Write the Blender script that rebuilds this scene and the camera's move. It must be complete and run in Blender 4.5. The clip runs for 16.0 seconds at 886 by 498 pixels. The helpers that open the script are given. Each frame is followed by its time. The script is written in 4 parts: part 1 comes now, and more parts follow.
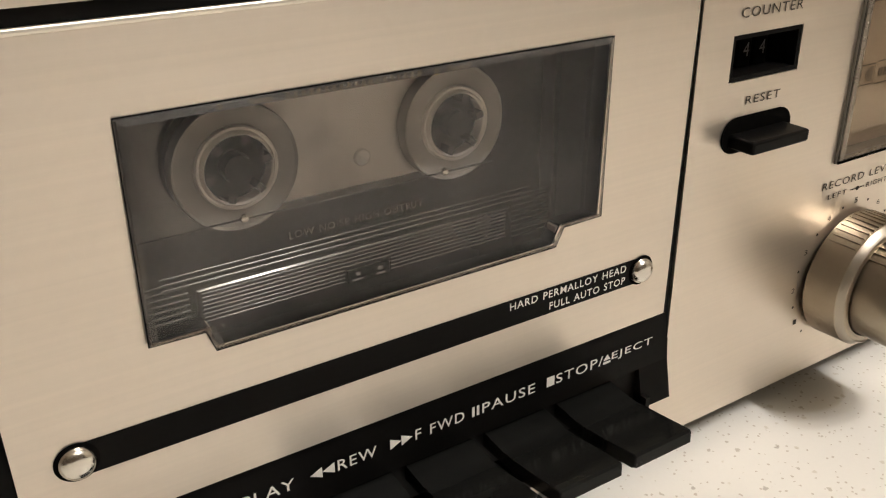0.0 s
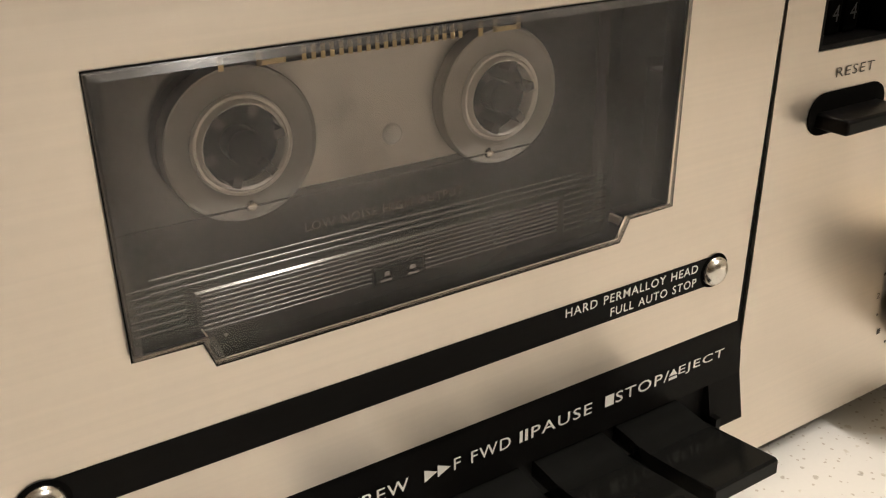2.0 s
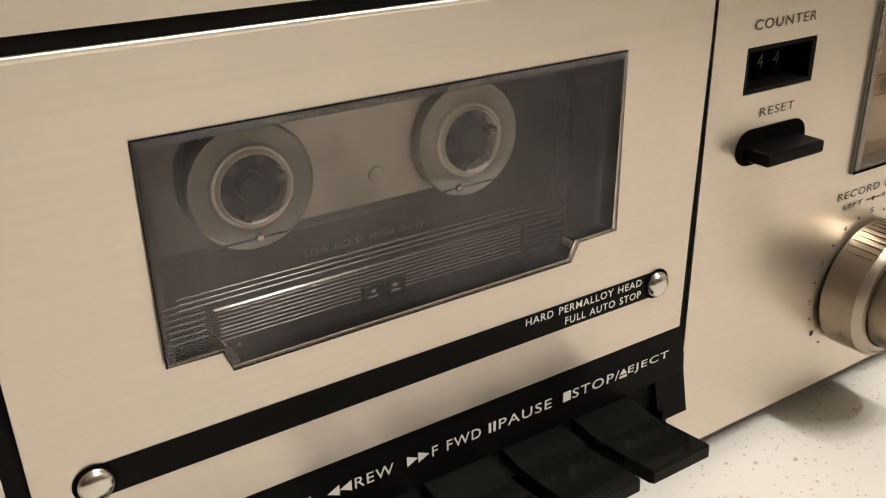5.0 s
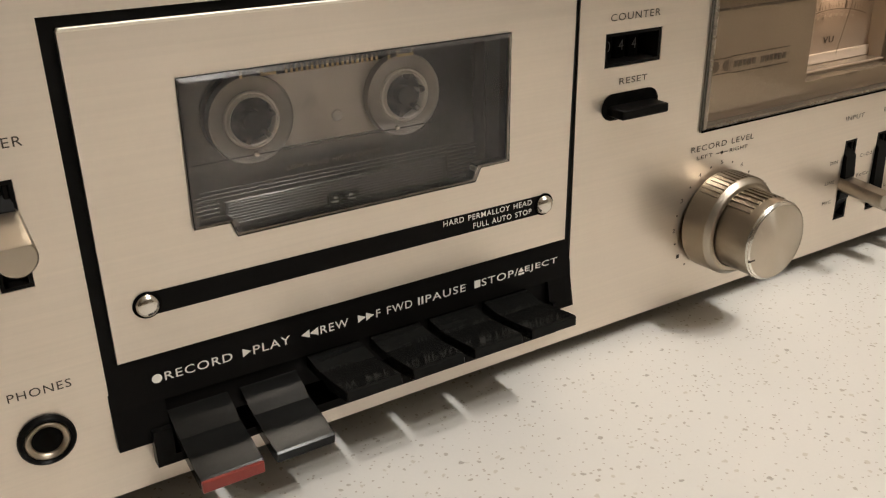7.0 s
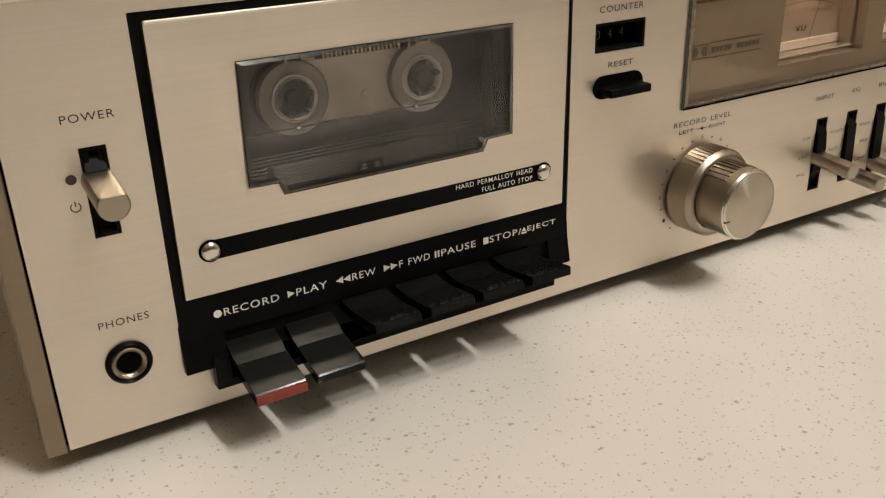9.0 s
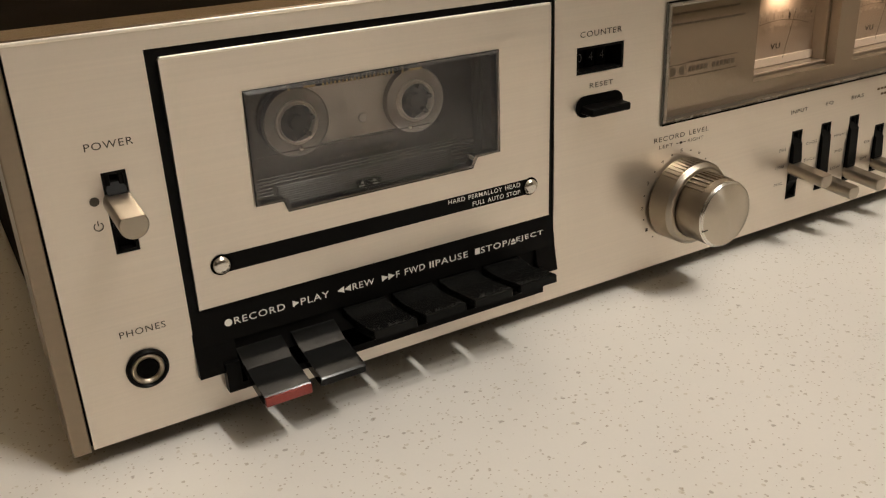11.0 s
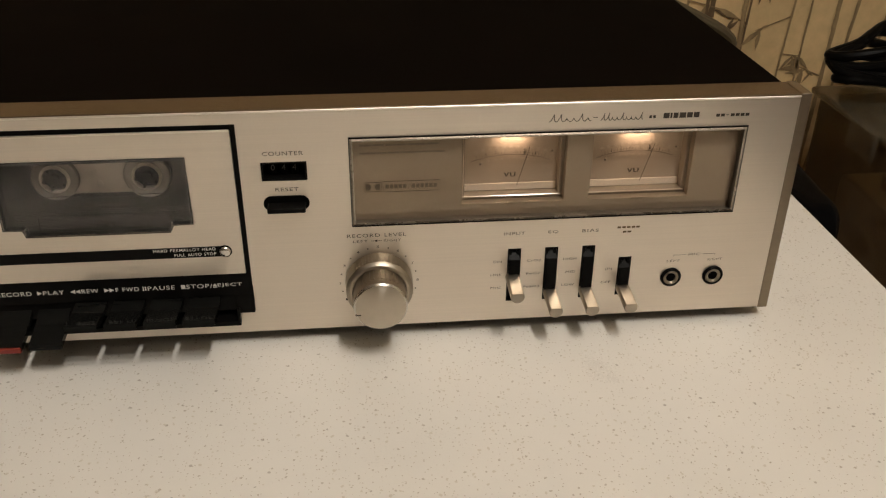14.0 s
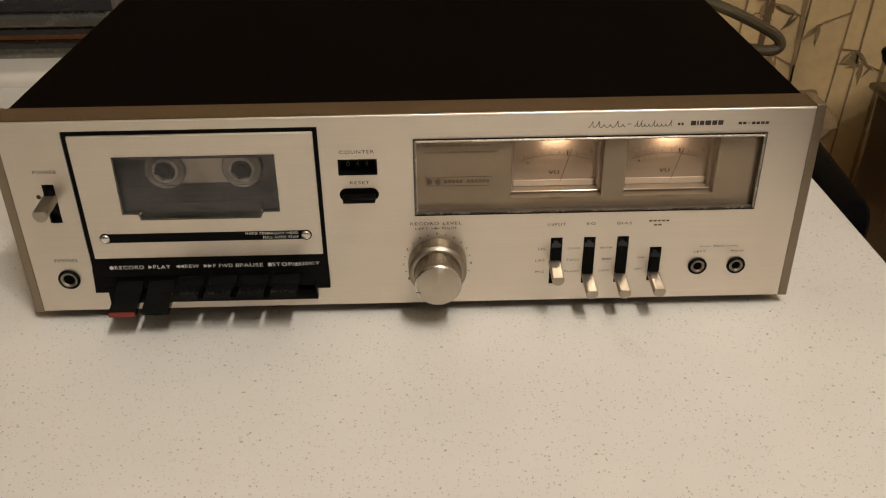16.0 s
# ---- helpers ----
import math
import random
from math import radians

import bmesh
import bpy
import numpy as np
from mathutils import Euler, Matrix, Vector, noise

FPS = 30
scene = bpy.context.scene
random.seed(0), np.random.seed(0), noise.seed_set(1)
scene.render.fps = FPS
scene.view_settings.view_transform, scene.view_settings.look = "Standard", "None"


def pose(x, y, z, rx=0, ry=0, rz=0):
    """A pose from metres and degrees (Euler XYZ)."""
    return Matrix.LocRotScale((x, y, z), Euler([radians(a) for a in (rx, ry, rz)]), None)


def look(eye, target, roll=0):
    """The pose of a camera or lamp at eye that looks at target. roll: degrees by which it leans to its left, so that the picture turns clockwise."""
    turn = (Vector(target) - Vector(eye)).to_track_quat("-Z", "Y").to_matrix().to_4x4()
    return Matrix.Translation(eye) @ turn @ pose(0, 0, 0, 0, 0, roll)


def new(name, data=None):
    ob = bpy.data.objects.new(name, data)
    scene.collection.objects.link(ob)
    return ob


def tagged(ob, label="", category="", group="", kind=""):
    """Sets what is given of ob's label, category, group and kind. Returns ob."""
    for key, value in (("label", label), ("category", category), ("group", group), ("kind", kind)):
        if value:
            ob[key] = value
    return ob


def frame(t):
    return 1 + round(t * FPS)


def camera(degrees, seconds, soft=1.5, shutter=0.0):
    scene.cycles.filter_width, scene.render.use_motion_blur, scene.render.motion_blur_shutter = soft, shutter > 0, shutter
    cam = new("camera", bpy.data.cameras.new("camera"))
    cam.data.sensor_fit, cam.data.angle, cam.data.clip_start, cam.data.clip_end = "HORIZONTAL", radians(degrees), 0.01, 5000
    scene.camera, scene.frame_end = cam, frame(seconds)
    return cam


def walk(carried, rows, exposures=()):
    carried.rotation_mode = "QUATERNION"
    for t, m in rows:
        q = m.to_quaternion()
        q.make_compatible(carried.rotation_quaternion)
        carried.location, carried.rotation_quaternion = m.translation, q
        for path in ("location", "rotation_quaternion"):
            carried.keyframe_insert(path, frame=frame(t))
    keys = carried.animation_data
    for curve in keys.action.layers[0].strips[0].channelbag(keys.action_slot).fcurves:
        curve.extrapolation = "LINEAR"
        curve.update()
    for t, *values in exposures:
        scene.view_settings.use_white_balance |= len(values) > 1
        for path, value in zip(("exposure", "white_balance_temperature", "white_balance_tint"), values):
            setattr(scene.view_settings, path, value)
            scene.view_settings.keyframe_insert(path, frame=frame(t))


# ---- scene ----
cam = camera(52.60, 16.0, soft=1.2)
PATH = [
    (0, (0.03395, -0.11812, 0.13905), (0.13107, 0.03440, 0.05359), -0.65),
    (0.5, (0.03344, -0.11848, 0.13929), (0.13045, 0.03410, 0.05380), -0.41),
    (1, (0.03918, -0.10357, 0.12495), (0.13634, 0.04961, 0.04070), -0.56),
    (1.5, (0.04461, -0.09681, 0.12502), (0.13998, 0.05757, 0.04092), -0.93),
    (2, (0.04222, -0.09706, 0.12648), (0.13673, 0.05800, 0.04266), -1.15),
    (2.5, (0.04111, -0.09965, 0.12916), (0.13519, 0.05570, 0.04539), -1.26),
    (3, (0.04076, -0.10197, 0.13067), (0.13553, 0.05297, 0.04693), -1.10),
    (3.5, (0.03979, -0.10373, 0.13194), (0.13462, 0.05113, 0.04813), -1.23),
    (6, (0.02242, -0.14537, 0.14784), (0.11834, 0.00908, 0.06452), -1.59),
    (6.5, (0.01422, -0.16791, 0.15037), (0.10979, -0.01288, 0.06773), -1.59),
    (7, (0.00808, -0.18846, 0.14753), (0.10370, -0.03252, 0.06665), -1.02),
    (7.5, (0.00274, -0.19679, 0.14621), (0.09747, -0.04002, 0.06592), -0.85),
    (8, (-0.00528, -0.20489, 0.15136), (0.08865, -0.04822, 0.06993), -0.75),
    (8.5, (-0.01027, -0.21549, 0.15461), (0.08350, -0.05809, 0.07441), -0.99),
    (8.7, (-0.01171, -0.22034, 0.15305), (0.08133, -0.06286, 0.07215), -1.31),
    (10.8, (-0.01694, -0.23333, 0.15652), (0.07481, -0.07456, 0.07669), -2.75),
    (11, (-0.01903, -0.24252, 0.16203), (0.07272, -0.08357, 0.08255), -2.67),
    (11.5, (-0.01211, -0.27822, 0.17920), (0.07768, -0.11825, 0.09952), -1.87),
    (12, (0.03696, -0.32169, 0.20222), (0.10469, -0.15292, 0.11897), -1.82),
    (12.5, (0.10698, -0.35580, 0.21170), (0.14410, -0.18230, 0.11939), -1.03),
    (13, (0.13192, -0.35461, 0.22639), (0.16165, -0.18098, 0.13168), 0.41),
    (13.5, (0.16575, -0.34568, 0.24824), (0.18768, -0.17219, 0.15119), -0.11),
    (14, (0.22315, -0.38469, 0.26882), (0.24089, -0.21126, 0.17080), 0.42),
    (14.5, (0.24759, -0.41725, 0.27836), (0.25403, -0.24311, 0.18021), -0.00),
    (15, (0.22579, -0.42885, 0.28820), (0.23125, -0.25507, 0.18936), 0.21),
    (15.5, (0.22136, -0.43371, 0.29633), (0.22540, -0.26075, 0.19598), -0.04),
    (16, (0.22580, -0.44020, 0.30261), (0.22891, -0.26777, 0.20132), -0.73),
]
walk(cam, [(t, look(eye, target, roll)) for t, eye, target, roll in PATH], exposures=((0.0, 0.22, 6150, 10), (1.0, 0.2, 6350, 10), (3.5, 0.25, 6350, 10), (6.0, 0.18, 6100, 10), (7.0, 0.02, 6150, 10), (8.5, -0.09, 6330, 10), (11.0, -0.2, 6400, 10), (12.5, -0.32, 6500, 10), (13.0, -0.44, 6500, 10), (14.0, -0.41, 6500, 10), (16.0, -0.36, 6500, 10)))

# ---- light ----
world = bpy.data.worlds.new("world")
scene.world = world
world.use_nodes = True
world.node_tree.nodes["Background"].inputs[0].default_value = (0.05, 0.035, 0.02, 1)
world.node_tree.nodes["Background"].inputs[1].default_value = 0.3
scene.view_settings.exposure = 0.0

WARM = (1.0, 0.94, 0.855)


def bulb(x, y, z, watts, radius):
    data = bpy.data.lights.new("ceiling_bulb", "POINT")
    data.energy, data.color, data.shadow_soft_size = watts, WARM, radius
    ob = new("ceiling_bulb", data)
    ob.location = (x, y, z)
    return ob


# A ceiling fitting with three bulbs, above and in front of the worktop.
for bx, by in ((0.585, -0.66), (0.575, -0.87), (0.58, -1.08)):
    bulb(bx, by, 1.50, 22.3, 0.024)

# ---- materials ----
def material(name, color, rough=0.5, metal=0.0, vary=0.12, scale=(40, 40, 40), fine=600.0, bump=0.0, bump_scale=None, spec=0.5, coat=0.0, ior=1.5, brushed=0.0):
    """A surface with large and fine variation of its colour and gloss, and fine relief."""
    m = bpy.data.materials.new(name)
    m.use_nodes = True
    nt = m.node_tree
    b = nt.nodes["Principled BSDF"]
    b.inputs["Metallic"].default_value = metal
    b.inputs["Specular IOR Level"].default_value, b.inputs["IOR"].default_value = spec, ior
    b.inputs["Coat Weight"].default_value = coat
    b.inputs["Coat Roughness"].default_value = 0.15
    if brushed:
        grain = nt.nodes.new("ShaderNodeCombineXYZ")
        grain.inputs[2].default_value = 1.0
        nt.links.new(grain.outputs[0], b.inputs["Tangent"])
        b.inputs["Anisotropic"].default_value = brushed
    co = nt.nodes.new("ShaderNodeTexCoord")
    mp = nt.nodes.new("ShaderNodeMapping")
    mp.inputs["Scale"].default_value = scale
    nt.links.new(co.outputs["Object"], mp.inputs["Vector"])
    n1 = nt.nodes.new("ShaderNodeTexNoise")
    n1.inputs["Scale"].default_value, n1.inputs["Detail"].default_value = 1.0, 5.0
    nt.links.new(mp.outputs["Vector"], n1.inputs["Vector"])
    n2 = nt.nodes.new("ShaderNodeTexNoise")
    n2.inputs["Scale"].default_value, n2.inputs["Detail"].default_value = fine, 3.0
    nt.links.new(co.outputs["Object"], n2.inputs["Vector"])
    add = nt.nodes.new("ShaderNodeMath")
    add.operation = "MULTIPLY_ADD"
    add.inputs[1].default_value = 0.35
    nt.links.new(n2.outputs["Fac"], add.inputs[0])
    nt.links.new(n1.outputs["Fac"], add.inputs[2])
    ramp = nt.nodes.new("ShaderNodeMapRange")
    ramp.inputs["From Min"].default_value, ramp.inputs["From Max"].default_value = 0.35, 1.0
    ramp.inputs["To Min"].default_value, ramp.inputs["To Max"].default_value = 1 - vary, 1 + vary
    nt.links.new(add.outputs[0], ramp.inputs["Value"])
    mul = nt.nodes.new("ShaderNodeVectorMath")
    mul.operation = "SCALE"
    mul.inputs[0].default_value = color
    nt.links.new(ramp.outputs[0], mul.inputs["Scale"])
    nt.links.new(mul.outputs[0], b.inputs["Base Color"])
    rr = nt.nodes.new("ShaderNodeMapRange")
    rr.inputs["From Min"].default_value, rr.inputs["From Max"].default_value = 0.35, 1.0
    rr.inputs["To Min"].default_value, rr.inputs["To Max"].default_value = max(rough - 0.08, 0.02), min(rough + 0.08, 1)
    nt.links.new(add.outputs[0], rr.inputs["Value"])
    nt.links.new(rr.outputs[0], b.inputs["Roughness"])
    if bump:
        bp = nt.nodes.new("ShaderNodeBump")
        bp.inputs["Strength"].default_value = bump
        bp.inputs["Distance"].default_value = 0.0003
        src = n2
        if bump_scale:
            mp2 = nt.nodes.new("ShaderNodeMapping")
            mp2.inputs["Scale"].default_value = bump_scale
            nt.links.new(co.outputs["Object"], mp2.inputs["Vector"])
            src = nt.nodes.new("ShaderNodeTexNoise")
            src.inputs["Scale"].default_value, src.inputs["Detail"].default_value = 1.0, 4.0
            nt.links.new(mp2.outputs["Vector"], src.inputs["Vector"])
        nt.links.new(src.outputs["Fac"], bp.inputs["Height"])
        nt.links.new(bp.outputs[0], b.inputs["Normal"])
    return m


def clear(name, tint, film, film_color, rough=0.08, gloss=1.0):
    """A tinted clear plastic pane: see-through, with a patchy diffuse film and a glossy skin."""
    m = bpy.data.materials.new(name)
    m.use_nodes = True
    nt = m.node_tree
    nt.nodes.remove(nt.nodes["Principled BSDF"])
    out = nt.nodes["Material Output"]
    tr = nt.nodes.new("ShaderNodeBsdfTransparent")
    tr.inputs[0].default_value = (*tint, 1)
    df = nt.nodes.new("ShaderNodeBsdfDiffuse")
    df.inputs[0].default_value = (*film_color, 1)
    gl = nt.nodes.new("ShaderNodeBsdfGlossy")
    gl.inputs["Roughness"].default_value = rough
    co = nt.nodes.new("ShaderNodeTexCoord")
    ns = nt.nodes.new("ShaderNodeTexNoise")
    ns.inputs["Scale"].default_value, ns.inputs["Detail"].default_value = 32.0, 6.0
    nt.links.new(co.outputs["Object"], ns.inputs["Vector"])
    mr = nt.nodes.new("ShaderNodeMapRange")
    mr.inputs["From Min"].default_value, mr.inputs["From Max"].default_value = 0.3, 0.7
    mr.inputs["To Min"].default_value, mr.inputs["To Max"].default_value = film * 0.25, film * 1.75
    nt.links.new(ns.outputs["Fac"], mr.inputs["Value"])
    body = tr
    if film:
        body = nt.nodes.new("ShaderNodeMixShader")
        nt.links.new(mr.outputs[0], body.inputs[0])
        nt.links.new(tr.outputs[0], body.inputs[1])
        nt.links.new(df.outputs[0], body.inputs[2])
    if not gloss:
        nt.links.new(body.outputs[0], out.inputs[0])
        return m
    fr = nt.nodes.new("ShaderNodeLayerWeight")
    fp = nt.nodes.new("ShaderNodeMath")
    fp.operation = "POWER"
    fp.inputs[1].default_value = 4.0
    nt.links.new(fr.outputs["Facing"], fp.inputs[0])
    fm = nt.nodes.new("ShaderNodeMath")
    fm.operation = "MULTIPLY_ADD"
    fm.inputs[1].default_value, fm.inputs[2].default_value = 0.9 * gloss, 0.035 * gloss
    nt.links.new(fp.outputs[0], fm.inputs[0])
    c = nt.nodes.new("ShaderNodeMixShader")
    nt.links.new(fm.outputs[0], c.inputs[0])
    nt.links.new(body.outputs[0], c.inputs[1])
    nt.links.new(gl.outputs[0], c.inputs[2])
    nt.links.new(c.outputs[0], out.inputs[0])
    return m


def glow(name, color, strength):
    m = bpy.data.materials.new(name)
    m.use_nodes = True
    b = m.node_tree.nodes["Principled BSDF"]
    b.inputs["Base Color"].default_value = (*color, 1)
    b.inputs["Emission Color"].default_value = (*color, 1)
    b.inputs["Emission Strength"].default_value = strength
    return m


def quartz():
    """Off-white engineered stone with grey and tan chips of several sizes."""
    m = material("quartz_worktop", (0.74, 0.715, 0.665), 0.32, 0, 0.04, (14, 14, 14), 900.0, spec=0.4)
    nt = m.node_tree
    b = nt.nodes["Principled BSDF"]
    base = b.inputs["Base Color"].links[0].from_socket
    co = nt.nodes.new("ShaderNodeTexCoord")
    for scale, low, color, keep in ((330.0, 0.16, (0.38, 0.33, 0.25), 0.76), (720.0, 0.20, (0.40, 0.33, 0.25), 0.66), (210.0, 0.12, (0.30, 0.265, 0.205), 0.86), (250.0, 0.15, (0.56, 0.51, 0.42), 0.68)):
        vo = nt.nodes.new("ShaderNodeTexVoronoi")
        vo.inputs["Scale"].default_value = scale
        mp = nt.nodes.new("ShaderNodeMapping")
        mp.inputs["Location"].default_value = (scale, scale * 0.3, 0)
        nz = nt.nodes.new("ShaderNodeTexNoise")
        nz.inputs["Scale"].default_value = scale * 1.7
        mx = nt.nodes.new("ShaderNodeVectorMath")
        mx.operation = "MULTIPLY_ADD"
        mx.inputs[1].default_value = (0.55 / scale,) * 3
        nt.links.new(co.outputs["Object"], mp.inputs["Vector"])
        nt.links.new(mp.outputs[0], nz.inputs["Vector"])
        nt.links.new(nz.outputs["Color"], mx.inputs[0])
        nt.links.new(mp.outputs[0], mx.inputs[2])
        nt.links.new(mx.outputs[0], vo.inputs["Vector"])
        lt = nt.nodes.new("ShaderNodeMapRange")
        lt.inputs["From Min"].default_value, lt.inputs["From Max"].default_value = low, low + 0.06
        lt.inputs["To Min"].default_value, lt.inputs["To Max"].default_value = 0.68, 0.0
        nt.links.new(vo.outputs["Distance"], lt.inputs["Value"])
        sp = nt.nodes.new("ShaderNodeSeparateColor")
        nt.links.new(vo.outputs["Color"], sp.inputs[0])
        gt = nt.nodes.new("ShaderNodeMath")
        gt.operation = "GREATER_THAN"
        gt.inputs[1].default_value = keep
        nt.links.new(sp.outputs[0], gt.inputs[0])
        an = nt.nodes.new("ShaderNodeMath")
        an.operation = "MULTIPLY"
        nt.links.new(gt.outputs[0], an.inputs[0])
        nt.links.new(lt.outputs[0], an.inputs[1])
        mixn = nt.nodes.new("ShaderNodeMix")
        mixn.data_type = "RGBA"
        nt.links.new(an.outputs[0], mixn.inputs[0])
        nt.links.new(base, mixn.inputs[6])
        mixn.inputs[7].default_value = (*color, 1)
        base = mixn.outputs[2]
    nt.links.new(base, b.inputs["Base Color"])
    return m


ALU = material("brushed_champagne_aluminium", (0.72, 0.65, 0.565), 0.35, 0.95, 0.05, (9, 30, 1300), 700.0, 0.045, (22, 400, 2600), brushed=0.5)
ALU_DARK = material("bronzed_aluminium_trim", (0.16, 0.115, 0.076), 0.34, 0.85, 0.08, (30, 30, 500), 700.0, 0.35, (20, 3000, 3000))
CAP = material("brushed_bronze_end_cap", (0.25, 0.20, 0.145), 0.36, 0.85, 0.06, (30, 30, 500), 700.0, 0.05)
KNOB = material("turned_aluminium_knob", (0.38, 0.325, 0.255), 0.36, 1.0, 0.04, (20, 400, 20), 800.0)
LEVER = material("satin_lever_metal", (0.38, 0.335, 0.275), 0.36, 1.0, 0.04, (60, 60, 60), 800.0)
KNOB_FACE = material("spun_aluminium_face", (0.50, 0.445, 0.365), 0.36, 0.97, 0.06, (200, 20, 200), 1500.0, 0.12)
CHROME = material("bright_screw_metal", (0.72, 0.69, 0.63), 0.22, 1.0, 0.05, (300, 300, 300), 900.0, 0.1)
BLACK = material("black_moulded_plastic", (0.004, 0.0037, 0.0034), 0.34, 0, 0.25, (60, 60, 60), 900.0, 0.06, spec=0.5, ior=1.14)
KEYBLACK = material("black_glossy_key_plastic", (0.007, 0.007, 0.0065), 0.12, 0, 0.3, (40, 300, 40), 300.0, 0.01, (1200, 60, 60), spec=0.5, ior=1.17)
COVER = material("black_painted_steel", (0.0042, 0.0030, 0.0022), 0.5, 0, 0.2, (20, 20, 20), 1500.0, 0.1, spec=0.1, ior=1.05)
SCALE = material("faded_scale_ink", (0.42, 0.36, 0.31), 0.6, 0, 0.1)
DARK = material("dark_interior", (0.003, 0.0028, 0.0025), 0.7, 0, 0.2, (50, 50, 50), spec=0.2, ior=1.1)
INK = material("dark_brown_ink", (0.035, 0.025, 0.016), 0.55, 0, 0.1)
WHITE_INK = material("off_white_ink", (0.80, 0.77, 0.70), 0.5, 0, 0.05)
RED = material("red_plastic", (0.20, 0.024, 0.014), 0.4, 0, 0.1, (90, 90, 90), 900.0, 0.1)
QUARTZ = quartz()
PANEL = material("glossy_grey_meter_panel", (0.25, 0.21, 0.165), 0.07, 0, 0.05, (30, 30, 30), 90.0, ior=2.15)
FRAME = material("dark_grey_frame", (0.14, 0.125, 0.105), 0.4, 0.2, 0.08, (60, 60, 60))
METER = material("cream_meter_card", (0.44, 0.37, 0.31), 0.09, 0, 0.04, (60, 60, 60), 90.0, ior=2.0)
BEVEL = material("polished_window_bevel", (0.32, 0.28, 0.235), 0.26, 0.9, 0.05, (60, 60, 60))
METER_LIP = material("white_meter_lip", (0.78, 0.70, 0.62), 0.5, 0, 0.04, (60, 60, 60), 1200.0)
EDGE = material("bright_cut_aluminium", (0.88, 0.82, 0.73), 0.38, 1.0, 0.03, (40, 40, 40), 800.0)
# No gloss here: the pale film stands in for haze reflected on the pane.
SMOKE = clear("smoked_plastic_painted_haze", (0.95, 0.93, 0.91), 0.052, (0.55, 0.52, 0.49), 0.04, 0.0)
RIM = clear("polished_plastic_edge", (0.35, 0.33, 0.31), 0.14, (0.30, 0.28, 0.26), 0.12, 1.0)
GLASS = clear("clear_meter_window", (0.92, 0.88, 0.83), 0.0, (0.40, 0.36, 0.31), 0.03, 0.0)
SHELL = clear("smoky_cassette_shell", (0.995, 0.99, 0.985), 0.0, (0.20, 0.17, 0.15), 0.05, 0.0)
LINER = clear("translucent_slip_sheet", (0.6, 0.57, 0.54), 0.80, (0.90, 0.88, 0.86), 0.4, 0.2)
HUB = clear("translucent_white_hub", (0.80, 0.77, 0.74), 0.32, (0.92, 0.89, 0.86), 0.15, 0.7)
HUBRIM = clear("white_hub_collar", (0.6, 0.58, 0.55), 0.95, (0.95, 0.93, 0.90), 0.10, 1.4)
HEADBLACK = material("smoky_black_plastic", (0.018, 0.016, 0.015), 0.14, 0, 0.08, (60, 60, 60), 90.0, ior=1.5)
BACKSHELL = material("smoky_grey_plastic", (0.026, 0.023, 0.022), 0.11, 0, 0.08, (60, 60, 60), 90.0, ior=1.75)
GOLD_DARK = material("dark_gold_ink", (0.075, 0.058, 0.036), 0.5, 0.2, 0.3, (300, 300, 300))
GOLD = material("gold_ink", (0.62, 0.50, 0.28), 0.4, 0.3, 0.1)
RIB = material("grey_ribbed_plastic", (0.20, 0.185, 0.17), 0.25, 0, 0.1)
RIDGE = material("glossy_smoky_ridge", (0.05, 0.046, 0.043), 0.20, 0, 0.08, (60, 60, 60), 90.0)
BULB = glow("warm_meter_bulb", (1.0, 0.78, 0.50), 9.0)


# ---- building helpers ----
ROOTS = {}


def thing(name, at, label, category, group=""):
    ob = new(name)
    ob.empty_display_size = 0.01
    ob.location = at
    ROOTS[ob.name] = Vector(at)
    return tagged(ob, label, category, group)


def lean(bm):
    """The cassette door leans back a little towards its foot."""
    for v in bm.verts:
        v.co.y += 0.018 * min(max(0.105 - v.co.z, 0.0), 0.05)
    return bm


def part(name, bm, mat, parent=None, label="", smooth=False):
    me = bpy.data.meshes.new(name)
    if isinstance(bm, bpy.types.Mesh):
        me = bm
    else:
        bmesh.ops.recalc_face_normals(bm, faces=bm.faces)
        bm.to_mesh(me)
        bm.free()
    if mat:
        me.materials.clear()
        me.materials.append(mat)
    if smooth:
        me.shade_smooth()
        me.set_sharp_from_angle(angle=radians(35))
        whole = sum(p.area for p in me.polygons)
        for p in me.polygons:
            if p.area > 0.05 * whole:
                p.use_smooth = False
    ob = new(name, me)
    if parent:
        ob.parent = parent
        if parent.name in ROOTS:
            ob.matrix_parent_inverse = Matrix.Translation(-ROOTS[parent.name])
    if label:
        tagged(ob, label)
    return ob


def setting(name, bm, mat, label, category):
    ob = part(name, bm, mat)
    return tagged(ob, label, category, kind="structure")


def box(x0, x1, y0, y1, z0, z1, bev=0.0, seg=2, bm=None):
    bm2 = bmesh.new()
    bmesh.ops.create_cube(bm2, size=1.0, matrix=Matrix.LocRotScale(((x0 + x1) / 2, (y0 + y1) / 2, (z0 + z1) / 2), None, (x1 - x0, y1 - y0, z1 - z0)))
    if bev:
        bmesh.ops.bevel(bm2, geom=bm2.edges[:], offset=bev, segments=seg, profile=0.5, affect="EDGES")
    if bm is None:
        return bm2
    me = bpy.data.meshes.new("tmp")
    bm2.to_mesh(me)
    bm2.free()
    bm.from_mesh(me)
    bpy.data.meshes.remove(me)
    return bm


